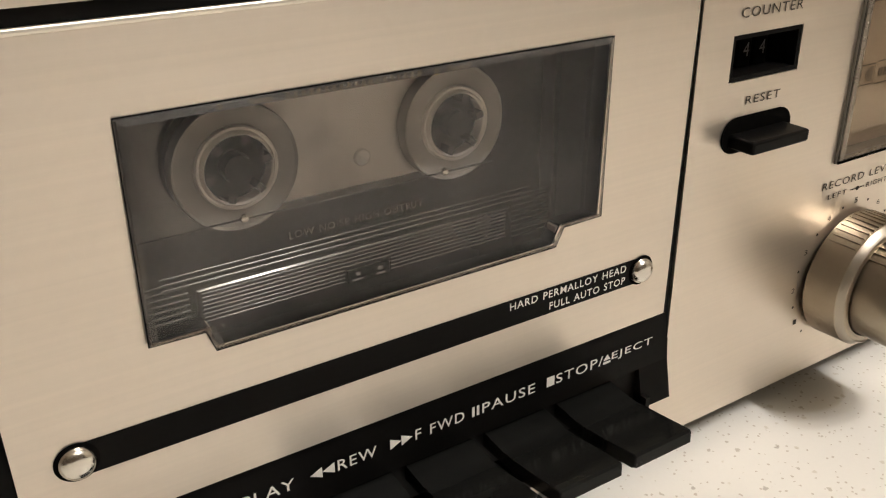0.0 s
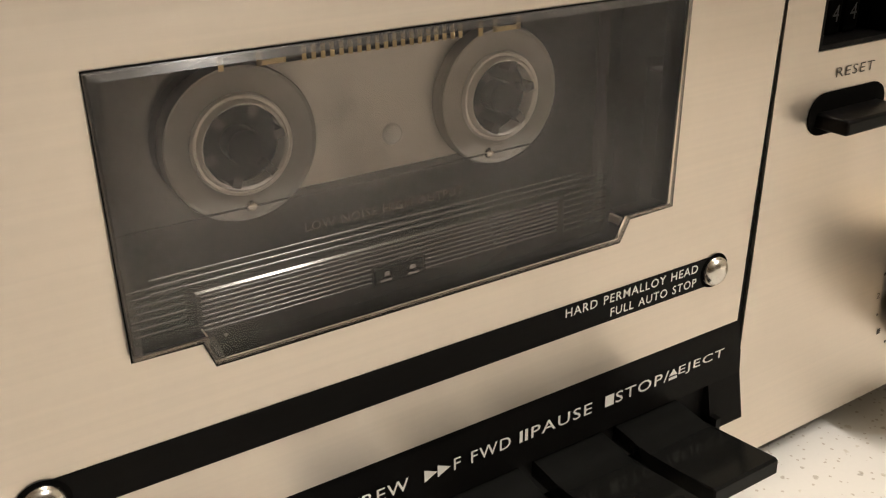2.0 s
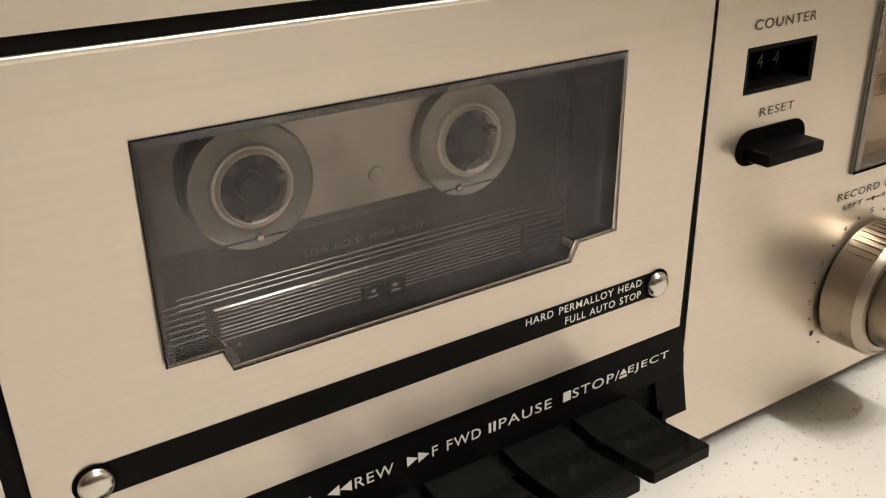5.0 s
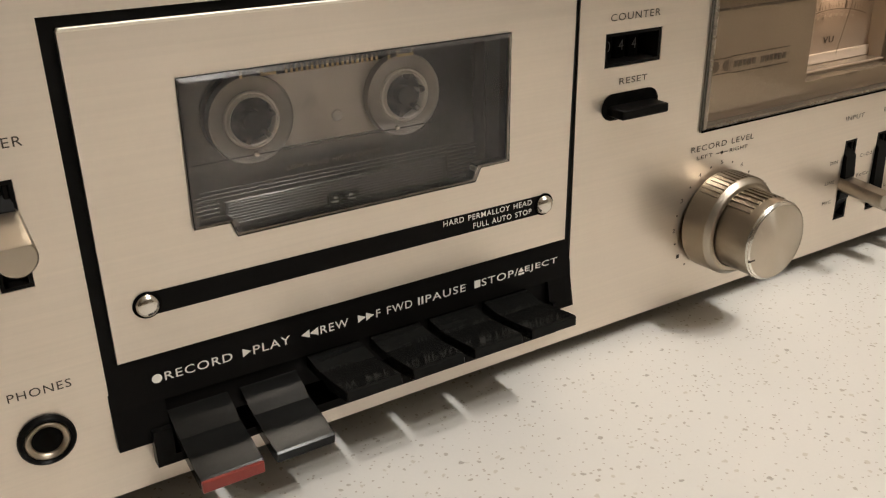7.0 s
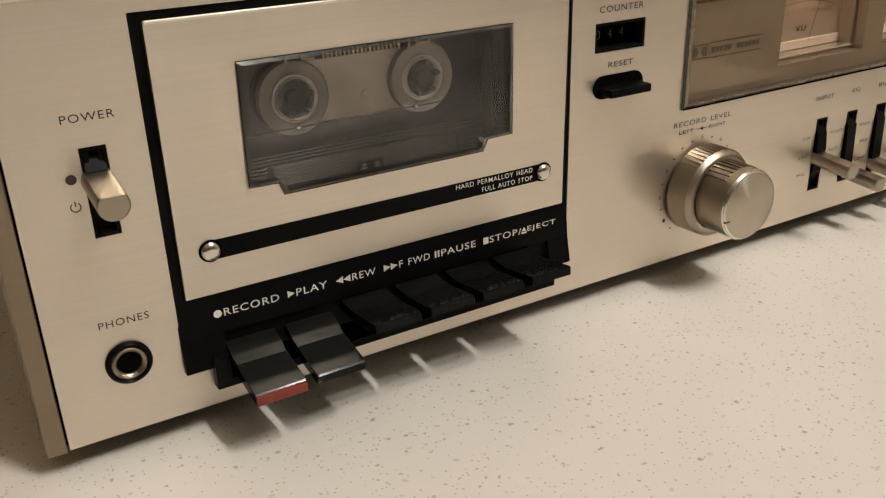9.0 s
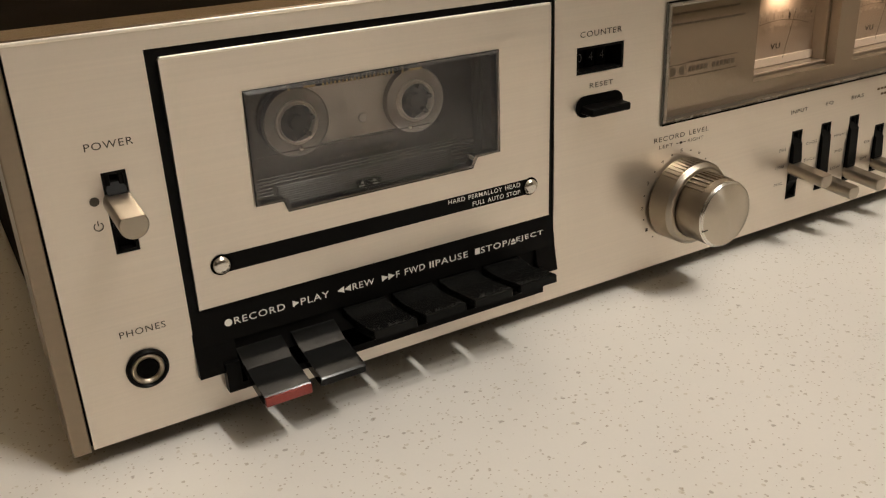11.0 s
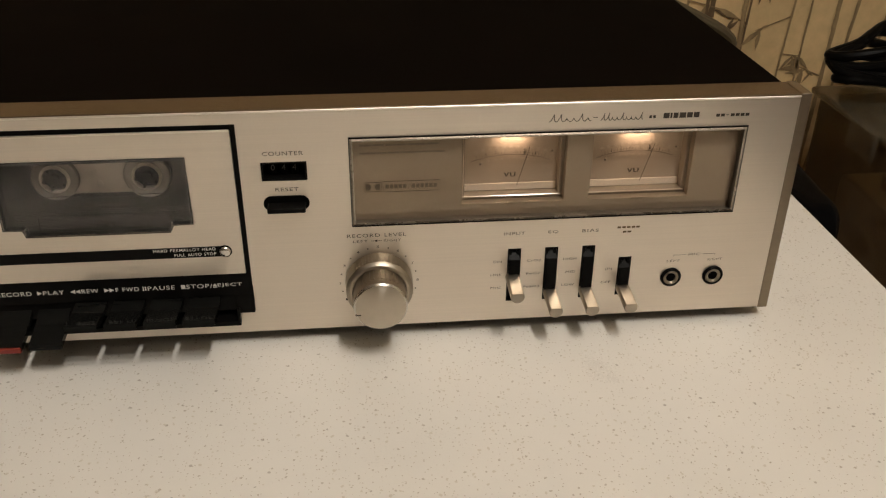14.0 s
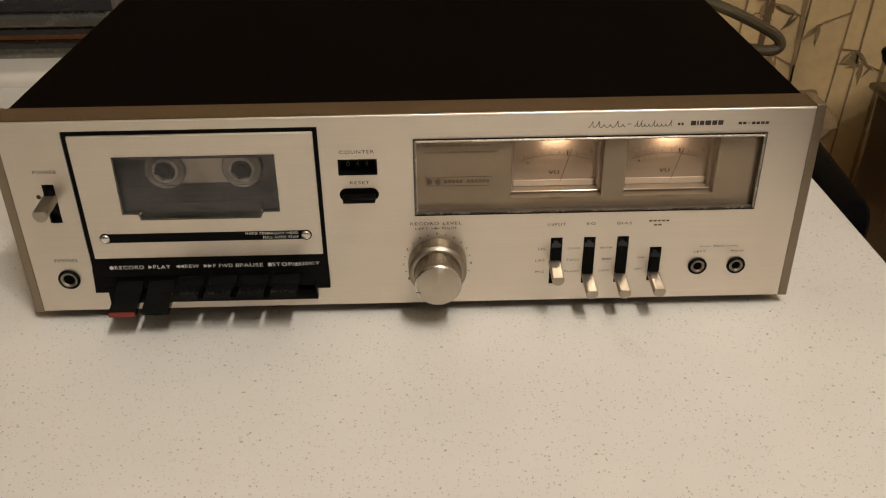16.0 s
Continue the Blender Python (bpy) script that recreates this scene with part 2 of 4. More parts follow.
def prism(outline, y0, y1, bev=0.0, seg=2, bm=None):
    """An outline in x and z, pushed from y0 (front) to y1; the front edge may be bevelled."""
    b = bmesh.new()
    vs = [b.verts.new((x, y0, z)) for x, z in outline]
    f = b.faces.new(vs)
    back = bmesh.ops.extrude_face_region(b, geom=[f])
    for v in back["geom"]:
        if isinstance(v, bmesh.types.BMVert):
            v.co.y = y1
    if bev:
        edges = [e for e in b.edges if all(abs(v.co.y - y0) < 1e-7 for v in e.verts)]
        bmesh.ops.bevel(b, geom=edges, offset=bev, segments=seg, profile=0.5, affect="EDGES")
    if bm is None:
        return b
    me = bpy.data.meshes.new("tmp")
    b.to_mesh(me)
    b.free()
    bm.from_mesh(me)
    bpy.data.meshes.remove(me)
    return bm


def stadium(x0, x1, z0, z1, n=10):
    r = (z1 - z0) / 2
    zc = (z0 + z1) / 2
    out = [(x1 - r + r * math.cos(a), zc + r * math.sin(a)) for a in [radians(-90 + 180 * i / n) for i in range(n + 1)]]
    return out + [(x0 + r + r * math.cos(a), zc + r * math.sin(a)) for a in [radians(90 + 180 * i / n) for i in range(n + 1)]]


def lathe(x, z, profile, seg=48, bm=None):
    """A turned body round the axis (x, z) along y; profile rows are radius, y."""
    bm = bm or bmesh.new()
    rings = []
    for r, y in profile:
        if r <= 1e-7:
            rings.append([bm.verts.new((x, y, z))])
        else:
            rings.append([bm.verts.new((x + r * math.cos(2 * math.pi * i / seg), y, z + r * math.sin(2 * math.pi * i / seg))) for i in range(seg)])
    for a, b in zip(rings, rings[1:]):
        for i in range(seg):
            j = (i + 1) % seg
            if len(a) == 1 and len(b) == 1:
                continue
            if len(a) == 1:
                bm.faces.new((a[0], b[i], b[j]))
            elif len(b) == 1:
                bm.faces.new((a[i], a[j], b[0]))
            else:
                bm.faces.new((a[i], a[j], b[j], b[i]))
    return bm


def holed(x0, x1, z0, z1, holes, y0, y1, bev=0.0):
    """A sheet in x and z with square openings, y0 its front."""
    xs = sorted({x0, x1, *[h[0] for h in holes], *[h[1] for h in holes]})
    zs = sorted({z0, z1, *[h[2] for h in holes], *[h[3] for h in holes]})
    bm = bmesh.new()
    grid = {}

    def vert(i, j):
        if (i, j) not in grid:
            grid[i, j] = bm.verts.new((xs[i], y0, zs[j]))
        return grid[i, j]

    for i in range(len(xs) - 1):
        for j in range(len(zs) - 1):
            cx, cz = (xs[i] + xs[i + 1]) / 2, (zs[j] + zs[j + 1]) / 2
            if not any(h[0] < cx < h[1] and h[2] < cz < h[3] for h in holes):
                bm.faces.new((vert(i, j), vert(i + 1, j), vert(i + 1, j + 1), vert(i, j + 1)))
    back = bmesh.ops.extrude_face_region(bm, geom=bm.faces[:])
    for v in back["geom"]:
        if isinstance(v, bmesh.types.BMVert):
            v.co.y = y1
    return bm


def lettering(text, x0, x1, z, height, y, mat, parent, name="lettering"):
    """Printed capitals from x0 to x1 standing on z, set a hair in front of y."""
    cu = bpy.data.curves.new("t", "FONT")
    cu.body = text
    cu.resolution_u = 3
    cu.space_character, cu.space_word = 1.14, 1.25
    cu.offset = 0.004 if mat is WHITE_INK else 0.0
    ob = bpy.data.objects.new("t", cu)
    me = bpy.data.meshes.new_from_object(ob)
    bpy.data.objects.remove(ob)
    bpy.data.curves.remove(cu)
    co = np.array([v.co for v in me.vertices])
    lo, hi = co.min(0), co.max(0)
    if text.islower() or not any(c.isalnum() for c in text):
        lo[1] = 0
    sx, sz = (x1 - x0) / (hi[0] - lo[0]), height / (hi[1] - lo[1])
    for v in me.vertices:
        v.co = (x0 + (v.co.x - lo[0]) * sx, y - 0.00012, z + (v.co.y - lo[1]) * sz)
    me.name = name
    return part(name, me, mat, parent)


def bars(rows, y, mat, parent, name="printed_line"):
    """Small printed marks: rows of x0, x1, z0, z1."""
    bm = bmesh.new()
    for x0, x1, z0, z1 in rows:
        box(x0, x1, y - 0.00012, y, z0, z1, bm=bm)
    return part(name, bm, mat, parent)


def ribbon(points, width, y, mat, parent, name, closed=False):
    """A printed stroke of even width along points in x and z."""
    bm = bmesh.new()
    n = len(points)
    pairs = []
    for i, (x, z) in enumerate(points):
        a, b = points[(i - 1) % n if closed else max(i - 1, 0)], points[(i + 1) % n if closed else min(i + 1, n - 1)]
        d = Vector((b[0] - a[0], b[1] - a[1]))
        d = d.normalized() if d.length else Vector((1, 0))
        o = Vector((-d.y, d.x)) * width / 2
        pairs.append((bm.verts.new((x + o.x, y - 0.00012, z + o.y)), bm.verts.new((x - o.x, y - 0.00012, z - o.y))))
    for i in range(n if closed else n - 1):
        a, b = pairs[i], pairs[(i + 1) % n]
        bm.faces.new((a[0], b[0], b[1], a[1]))
    return part(name, bm, mat, parent)


# ---- room ----
FLOOR = material("worn_wood_floor", (0.16, 0.09, 0.05), 0.5, 0, 0.3, (3, 30, 3), 60.0, 0.2)
PAPER = material("yellowed_wallpaper", (0.62, 0.45, 0.23), 0.7, 0, 0.28, (11, 11, 8), 90.0, 0.2)
# Plaster darkened in colour to stand for the room's dim side.
PLASTER_SHADED = material("plaster_with_painted_shade", (0.13, 0.105, 0.075), 0.8, 0, 0.1, (3, 3, 3), 120.0, 0.2)
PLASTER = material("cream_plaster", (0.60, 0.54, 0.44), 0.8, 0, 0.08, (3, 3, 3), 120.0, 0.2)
CEIL = material("white_ceiling_paint", (0.60, 0.56, 0.50), 0.8, 0, 0.05, (3, 3, 3), 120.0)
PRINT = material("brown_bamboo_print", (0.13, 0.082, 0.037), 0.7, 0, 0.45, (60, 60, 30), 300.0)
PRINT_PALE = material("faded_bamboo_print", (0.27, 0.185, 0.09), 0.7, 0, 0.4, (60, 60, 30), 300.0)
X0, X1, Y0, Y1, Z0, Z1 = -1.9, 2.1, -2.4, 0.85, -0.92, 1.62
setting("floor", box(X0 - 0.1, X1 + 0.1, Y0 - 0.1, Y1 + 0.1, Z0 - 0.05, Z0), FLOOR, "dark worn wooden floor of the room", "floor")
setting("ceiling", box(X0 - 0.1, X1 + 0.1, Y0 - 0.1, Y1 + 0.1, Z1, Z1 + 0.05), CEIL, "plain white painted ceiling", "ceiling")
wall_back = setting("wall_north", box(X0 - 0.1, X1 + 0.1, Y1, Y1 + 0.1, Z0, Z1), PAPER, "yellowed wallpapered wall with a brown bamboo print", "wall")
# South and west walls are unseen; their dark colour keeps reflections dim.
setting("wall_south", box(X0 - 0.1, X1 + 0.1, Y0 - 0.1, Y0, Z0, Z1), PLASTER_SHADED, "plain plastered wall, coloured dark for the dim side of the room", "wall")
setting("wall_west", box(X0 - 0.1, X0, Y0, Y1, Z0, Z1), PLASTER_SHADED, "plain plastered wall, coloured dark for the dim side of the room", "wall")
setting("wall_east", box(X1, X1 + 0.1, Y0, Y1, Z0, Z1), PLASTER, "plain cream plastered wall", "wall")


def bamboo(x, z0, z1, w, lean, mat, rng):
    """One printed bamboo cane: jointed strips with uneven edges, thin twigs and a few leaves."""
    bm = bmesh.new()
    y = Y1 - 0.0012
    z = z0
    while z < z1:
        step = rng.uniform(0.045, 0.10)
        xa, xb = x + lean * (z - z0), x + lean * (z + step - z0)
        rows = []
        for k in range(9):
            q = k / 8
            c = xa + (xb - xa) * q
            swell = 0.5 + 0.12 * abs(2 * q - 1) ** 3
            rows.append((bm.verts.new((c - w * (swell + rng.uniform(-0.10, 0.10)), y, z + step * q)), bm.verts.new((c + w * (swell + rng.uniform(-0.10, 0.10)), y, z + step * q))))
        for a, b in zip(rows[:-1], rows[1:]):
            bm.faces.new((a[0], a[1], b[1], b[0]))
        if rng.random() < 0.55:
            side = rng.choice((-1, 1))
            px, pz, rise = xb, z + step, rng.uniform(-0.5, 0.6)
            ln = rng.uniform(0.02, 0.06)
            y -= 0.00004
            bm.faces.new([bm.verts.new(c) for c in ((px, y, pz - 0.0012), (px + side * ln, y, pz + rise * ln - 0.0006), (px + side * ln, y, pz + rise * ln + 0.0006), (px, y, pz + 0.0012))])
            for k in range(rng.randint(3, 8)):
                ang = radians(rng.uniform(-150, 40))
                lf = rng.uniform(0.014, 0.042)
                f = rng.uniform(0.4, 1.0)
                bx, bz = px + side * ln * f, pz + rise * ln * f
                dx, dz = side * math.cos(ang) * lf, math.sin(ang) * lf
                nx, nz = -dz * 0.11, dx * 0.11
                y -= 0.00004
                bm.faces.new([bm.verts.new(c) for c in ((bx, y, bz), (bx + dx * 0.3 + nx * 0.8, y, bz + dz * 0.3 + nz * 0.8), (bx + dx * 0.6 + nx * 0.7, y, bz + dz * 0.6 + nz * 0.7), (bx + dx, y, bz + dz), (bx + dx * 0.5 - nx, y, bz + dz * 0.5 - nz))])
        z += step
    part("bamboo_print", bm, mat, wall_back)


rng = random.Random(4)
px = 0.50
while px < 1.9:
    bamboo(px, -0.75, 0.5, rng.choice((0.003, 0.0045, 0.006, 0.008, 0.012)), rng.uniform(0.0, 0.12), rng.choice((PRINT, PRINT_PALE, PRINT_PALE)), rng)
    px += rng.uniform(0.018, 0.045)

# ---- worktop ----
WX0, WX1, WY0, WY1 = -1.2, 0.5205, -1.5, 0.405
wt = part("worktop", box(WX0, WX1, WY0, WY1, -0.038, 0.0, 0.0025, 3), QUARTZ, smooth=True)
tagged(wt, "off-white speckled quartz worktop with a square edge", "worktop")
LAMINATE = material("white_laminate", (0.70, 0.66, 0.58), 0.45, 0, 0.04, (8, 8, 8))
cab = part("base_cabinet", box(WX0 + 0.02, WX1 - 0.03, WY0 + 0.03, WY1 - 0.02, -0.92, -0.038, 0.002), LAMINATE)
tagged(cab, "plain white laminate cabinet carrying the worktop", "cabinet")
sill = part("window_sill", box(WX0, 0.36, 0.407, Y1 - 0.003, -0.03, 0.012, 0.009, 4), LAMINATE, smooth=True)
tagged(sill, "white painted ledge with a rounded edge behind the worktop", "ledge", kind="structure")

# ---- cassette deck ----
deck = thing("cassette_deck", (0.216, 0.13, 0.0), "champagne brushed aluminium cassette deck with a black cover", "cassette deck")
FX0, FX1, FZ0, FZ1 = 0.0, 0.4318, 0.0080, 0.1262
DOOR = (0.0335, 0.1680, 0.0142, 0.1201)
COUNT = (0.1776, 0.1988, 0.0914, 0.1010)
VUWIN = (0.2185, 0.4080, 0.0664, 0.1119)
SLOTS = [(0.2951, 0.3019, 0.0190, 0.0499), (0.3140, 0.3208, 0.0190, 0.0499), (0.3330, 0.3398, 0.0190, 0.0499), (0.3524, 0.3592, 0.0196, 0.0424)]
PSLOT = (0.0170, 0.0236, 0.0660, 0.0897)
HOLES = [(0.0335, 0.1680, 0.0212, 0.1201), (0.0410, 0.1608, 0.0142, 0.0213), COUNT, VUWIN, PSLOT, *SLOTS]
face = part("faceplate", holed(FX0, FX1, FZ0, FZ1 - 0.0004, HOLES, 0.0, 0.0028), ALU, deck, "horizontally brushed champagne aluminium front")
part("top_trim", box(-0.0002, 0.4320, -0.0001, 0.0185, 0.1257, 0.1266, 0.00035, 3), ALU_DARK, deck, "bronzed metal strip along the top edge", smooth=True)
part("front_edge", box(-0.0001, 0.4319, -0.0006, 0.0006, 0.1250, 0.1262, 0.00055, 3), EDGE, deck, "polished edge along the top of the front", smooth=True)
for sx0, sx1 in ((-0.0058, -0.0005), (0.4323, 0.4376)):
    part("end_cap", box(sx0, sx1, 0.0006, 0.0190, 0.0068, 0.1268, 0.0006, 3), CAP, deck, "bronzed metal end cap", smooth=True)
cv = box(0.0, 0.4318, 0.0187, 0.275, 0.0085, 0.1258, 0.0012, 3)
bmesh.ops.delete(cv, geom=[f for f in cv.faces if f.calc_center_median().y < 0.0188], context="FACES")
part("cover", cv, COVER, deck, "black painted steel cover", smooth=True)
part("seam", holed(-0.0005, 0.4323, 0.0078, 0.1256, [(0.0012, 0.4306, 0.0098, 0.1240)], 0.0030, 0.0200), DARK, deck, "dark gap behind the front")
for fx in (0.03, 0.40):
    for fy in (0.03, 0.25):
        part("foot", box(fx - 0.009, fx + 0.009, fy - 0.009, fy + 0.009, 0.0, 0.0090, 0.001), BLACK, deck, "black rubber foot")

# the well behind the door, and its black surround
part("door_surround", holed(0.0336, 0.1679, 0.0213, 0.1200, [(0.0375, 0.1646, 0.0440, 0.1162)], 0.0006, 0.0105), BLACK, deck, "black plastic surround of the cassette door")
part("cassette_well", box(0.040, 0.162, 0.0245, 0.0265, 0.044, 0.1240), DARK, deck, "black back of the cassette well")
PZ0, PZ1, PX0, PX1 = 0.0428, 0.1172, 0.0366, 0.1655
WIN = [(0.0578, 0.0712), (0.0662, 0.0712), (0.0674, 0.0676), (0.1332, 0.0676), (0.1350, 0.0712), (0.1440, 0.0712), (0.1443, 0.1053), (0.0580, 0.1053)]
door = part("cassette_door", lean(holed(PX0, PX1, PZ0, PZ1, [(0.0582, 0.1439, 0.0712, 0.1051), (0.0672, 0.1336, 0.0678, 0.0713)], -0.0013, 0.0012)), ALU, deck, "brushed champagne door plate with a clear window")
part("door_edge", box(PX0, PX1, -0.00145, -0.0002, PZ1 - 0.0003, PZ1 + 0.0008, 0.0005, 3), EDGE, door, "polished top edge")
pane = part("window_pane", prism(WIN, -0.0021, 0.0008, 0.0006, 3), SMOKE, door, "smoked clear plastic window, reflected haze put in as a pale film", smooth=True)
pane.visible_shadow = False
edge = bmesh.new()
ring_in = [(x + (0.0012 if x < 0.1 else -0.0012), z + (0.0010 if z < 0.09 else -0.0010)) for x, z in WIN]
va, vb = [edge.verts.new((x, -0.0016, z)) for x, z in WIN], [edge.verts.new((x, -0.0022, z)) for x, z in ring_in]
for i in range(len(WIN)):
    j = (i + 1) % len(WIN)
    edge.faces.new((va[i], va[j], vb[j], vb[i]))
gasket = bmesh.new()
inner = [(x + (0.0006 if x < 0.1 else -0.0006), z + (0.0004 if z < 0.09 else -0.0004)) for x, z in WIN]
ga, gb = [gasket.verts.new((x, -0.0010, z)) for x, z in inner], [gasket.verts.new((x, 0.0026, z)) for x, z in inner]
for i in range(len(WIN)):
    j = (i + 1) % len(WIN)
    gasket.faces.new((ga[i], ga[j], gb[j], gb[i]))
part("window_gasket", gasket, DARK, door, "dark edge of the window opening")
rim = part("window_rim", edge, RIM, door, "bevelled clear plastic rim")
rim.visible_shadow = False
ribbon(WIN, 0.00045, -0.0014, DARK, door, "window_gap", closed=True)
part("trim_strip", lean(prism(stadium(0.0420, 0.1602, 0.0529, 0.0586), -0.0015, -0.0008)), BLACK, door, "black inlaid strip with rounded ends")
for sx in (0.0451, 0.1570):
    part("screw_ring", lean(lathe(sx, 0.0557, [(0.0033, -0.00155), (0.0026, -0.00155)], 32)), DARK, door)
    part("screw", lathe(sx, 0.0557, [(0.0027, -0.0004), (0.0027, -0.0012), (0.0024, -0.0018), (0.0018, -0.0022), (0.0010, -0.0024), (0.0, -0.00245)], 32), CHROME, door, "domed bright metal screw", smooth=True)
lettering("HARD PERMALLOY HEAD", 0.1234, 0.1527, 0.05650, 0.0016, -0.00069, WHITE_INK, door)
lettering("FULL AUTO STOP", 0.1330, 0.1527, 0.05380, 0.0016, -0.00064, WHITE_INK, door)

# key panel: the black band under the door, with an opening for six keys
pn = holed(0.0332, 0.1682, 0.0211, 0.0424, [(0.0455, 0.1596, 0.0211, 0.0305)], 0.0006, 0.0100)
for v in pn.verts:
    if v.co.y < 0.005:
        v.co.y -= 0.0030 * max(0.0, (0.0355 - v.co.z) / 0.0145)
panel = part("key_panel", pn, BLACK, deck, "black plastic panel with white lettering")
part("key_tray", holed(0.0410, 0.1608, 0.0143, 0.0243, [(0.0455, 0.1596, 0.0168, 0.0243)], -0.0034, 0.0100), BLACK, panel, "black plastic lower lip")
part("key_recess", box(0.0412, 0.1606, 0.0101, 0.0120, 0.0143, 0.0420), DARK, panel, "dark recess behind the keys")


def key(x0, pressed, red):
    """One piano key: a hollowed top that rises to a square front lip."""
    top = [(0.0095, 0.0302), (0.0020, 0.0300), (-0.0030, 0.0296), (-0.0065, 0.0292), (-0.0085, 0.0291), (-0.0155, 0.0303), (-0.0226, 0.0315), (-0.0232, 0.0312)]
    low = [(-0.0233, 0.0287), (-0.0225, 0.0284), (-0.0120, 0.0262), (0.0095, 0.0262)]
    prof = top + low
    if pressed:
        c, s, py, pz = math.cos(radians(19)), math.sin(radians(19)), 0.010, 0.0282
        prof = [(py + (y - py) * c - (z - pz) * s * 0.6, pz + (y - py) * s + (z - pz) * c) for y, z in prof]
    bm = bmesh.new()
    a = [bm.verts.new((x0, y, z)) for y, z in prof]
    b = [bm.verts.new((x0 + 0.0150, y, z)) for y, z in prof]
    bm.faces.new(a), bm.faces.new(b[::-1])
    for i in range(len(prof)):
        j = (i + 1) % len(prof)
        bm.faces.new((a[i], a[j], b[j], b[i]))
    sides = [e for e in bm.edges if abs(e.verts[0].co.x - e.verts[1].co.x) < 1e-6]
    bmesh.ops.bevel(bm, geom=sides, offset=0.00025, segments=1, affect="EDGES")
    k = part("piano_key", bm, KEYBLACK, deck, "glossy black key, pressed down" if pressed else "glossy black key, up", smooth=True)
    k.data.set_sharp_from_angle(angle=radians(6))
    if red:
        y, z0, z1 = prof[7][0], prof[8][1] - 0.0003, prof[7][1] + 0.0001
        part("red_lip", box(x0 + 0.0002, x0 + 0.0148, y - 0.0008, y + 0.0016, z0, z1, 0.0002), RED, k, "red front edge of the record key")


for i in range(6):
    key(0.0458 + 0.0182 * i, i < 2, i == 0)

KY, KZ, KH = -0.0002, 0.0353, 0.0023
part("symbol", lathe(0.0446, KZ + 0.0011, [(0.0012, KY - 0.0001), (0.0, KY - 0.0001)], 20), WHITE_INK, panel)


def symbol(points):
    bm = bmesh.new()
    for tri in points:
        bm.faces.new([bm.verts.new((x, KY - 0.00012, z)) for x, z in tri])
    part("symbol", bm, WHITE_INK, panel)


def tri(x, w):
    return [(x, KZ), (x, KZ + KH), (x + w, KZ + KH / 2)]


symbol([tri(0.0655, 0.0022)])
symbol([tri(0.0833, -0.0024), tri(0.0857, -0.0024)])
symbol([tri(0.0970, 0.0024), tri(0.0994, 0.0024)])
symbol([[(x, KZ), (x + 0.0006, KZ), (x + 0.0006, KZ + KH), (x, KZ + KH)] for x in (0.1152, 0.1163)])
symbol([[(0.1336, KZ), (0.1356, KZ), (0.1356, KZ + KH), (0.1336, KZ + KH)]])
symbol([[(0.1488, KZ), (0.1509, KZ), (0.1509, KZ + 0.0006), (0.1488, KZ + 0.0006)], [(0.1488, KZ + 0.0009), (0.1509, KZ + 0.0009), (0.14985, KZ + KH)]])
for word, lx0, lx1 in (("RECORD", 0.0464, 0.0629), ("PLAY", 0.0682, 0.0780), ("REW", 0.0863, 0.0942), ("F FWD", 0.1024, 0.1134), ("PAUSE", 0.1176, 0.1306), ("STOP/", 0.1360, 0.1487), ("EJECT", 0.1512, 0.1630)):
    lettering(word, lx0, lx1, KZ, KH, KY, WHITE_INK, panel)

# counter and its reset button
cw = part("tape_counter", holed(COUNT[0] + 0.0001, COUNT[1] - 0.0001, COUNT[2] + 0.0001, COUNT[3] - 0.0001, [(COUNT[0] + 0.001, COUNT[1] - 0.001, COUNT[2] + 0.001, COUNT[3] - 0.001)], 0.0002, 0.0095), BLACK, deck, "black tape counter window")
part("counter_back", box(COUNT[0] + 0.0002, COUNT[1] - 0.0002, 0.0090, 0.0100, COUNT[2] + 0.0002, COUNT[3] - 0.0002), DARK, cw)
DIGIT = material("grey_digit_paint", (0.06, 0.058, 0.055), 0.6, 0, 0.1)
for i, d in enumerate("044"):
    cx = 0.1828 + 0.0050 * i
    wheel = bmesh.new()
    box(cx - 0.0021, cx + 0.0021, 0.0050, 0.0090, 0.0922, 0.1002, 0.0008, 2, wheel)
    w = part("number_wheel", wheel, DARK, cw, "black number wheel")
    lettering(d, cx - 0.0009, cx + 0.0009, 0.0947, 0.0030, 0.0050, DIGIT, cw, "digit")
part("reset_bezel", prism(stadium(0.1774, 0.1990, 0.0760, 0.0838), -0.0003, 0.0010), DARK, deck, "black oval bezel")
rb = bmesh.new()
box(0.1795, 0.1972, -0.0068, 0.0005, 0.0776, 0.0804, 0.0006, 3, rb)
part("reset_button", rb, BLACK, deck, "black push button", smooth=True)

# headphone and microphone sockets


def socket(x, z, r):
    """A jack socket: a thin black nut round a broad dull metal sleeve."""
    s = part("socket", lathe(x, z, [(r, 0.0), (r, -0.0008), (r - 0.0004, -0.0014), (r - 0.0009, -0.0016), (r - 0.0013, -0.0012), (r - 0.0014, -0.0004)], 40), BLACK, deck, "black plastic socket nut", smooth=True)
    q = r - 0.0013
    part("sleeve", lathe(x, z, [(q, -0.0006), (q - 0.0002, -0.0012), (q - 0.0005, -0.0014), (q - 0.0013, -0.0010), (q - 0.0016, -0.0006), (q - 0.0017, -0.0002)], 40), KNOB, s, "dull metal socket sleeve", smooth=True)
    part("socket_hole", lathe(x, z, [(q - 0.0016, -0.0004), (0.0, -0.0004)], 32), DARK, s)


socket(0.0191, 0.0293, 0.0062)
socket(0.3812, 0.0291, 0.0054)
socket(0.4036, 0.0291, 0.0054)


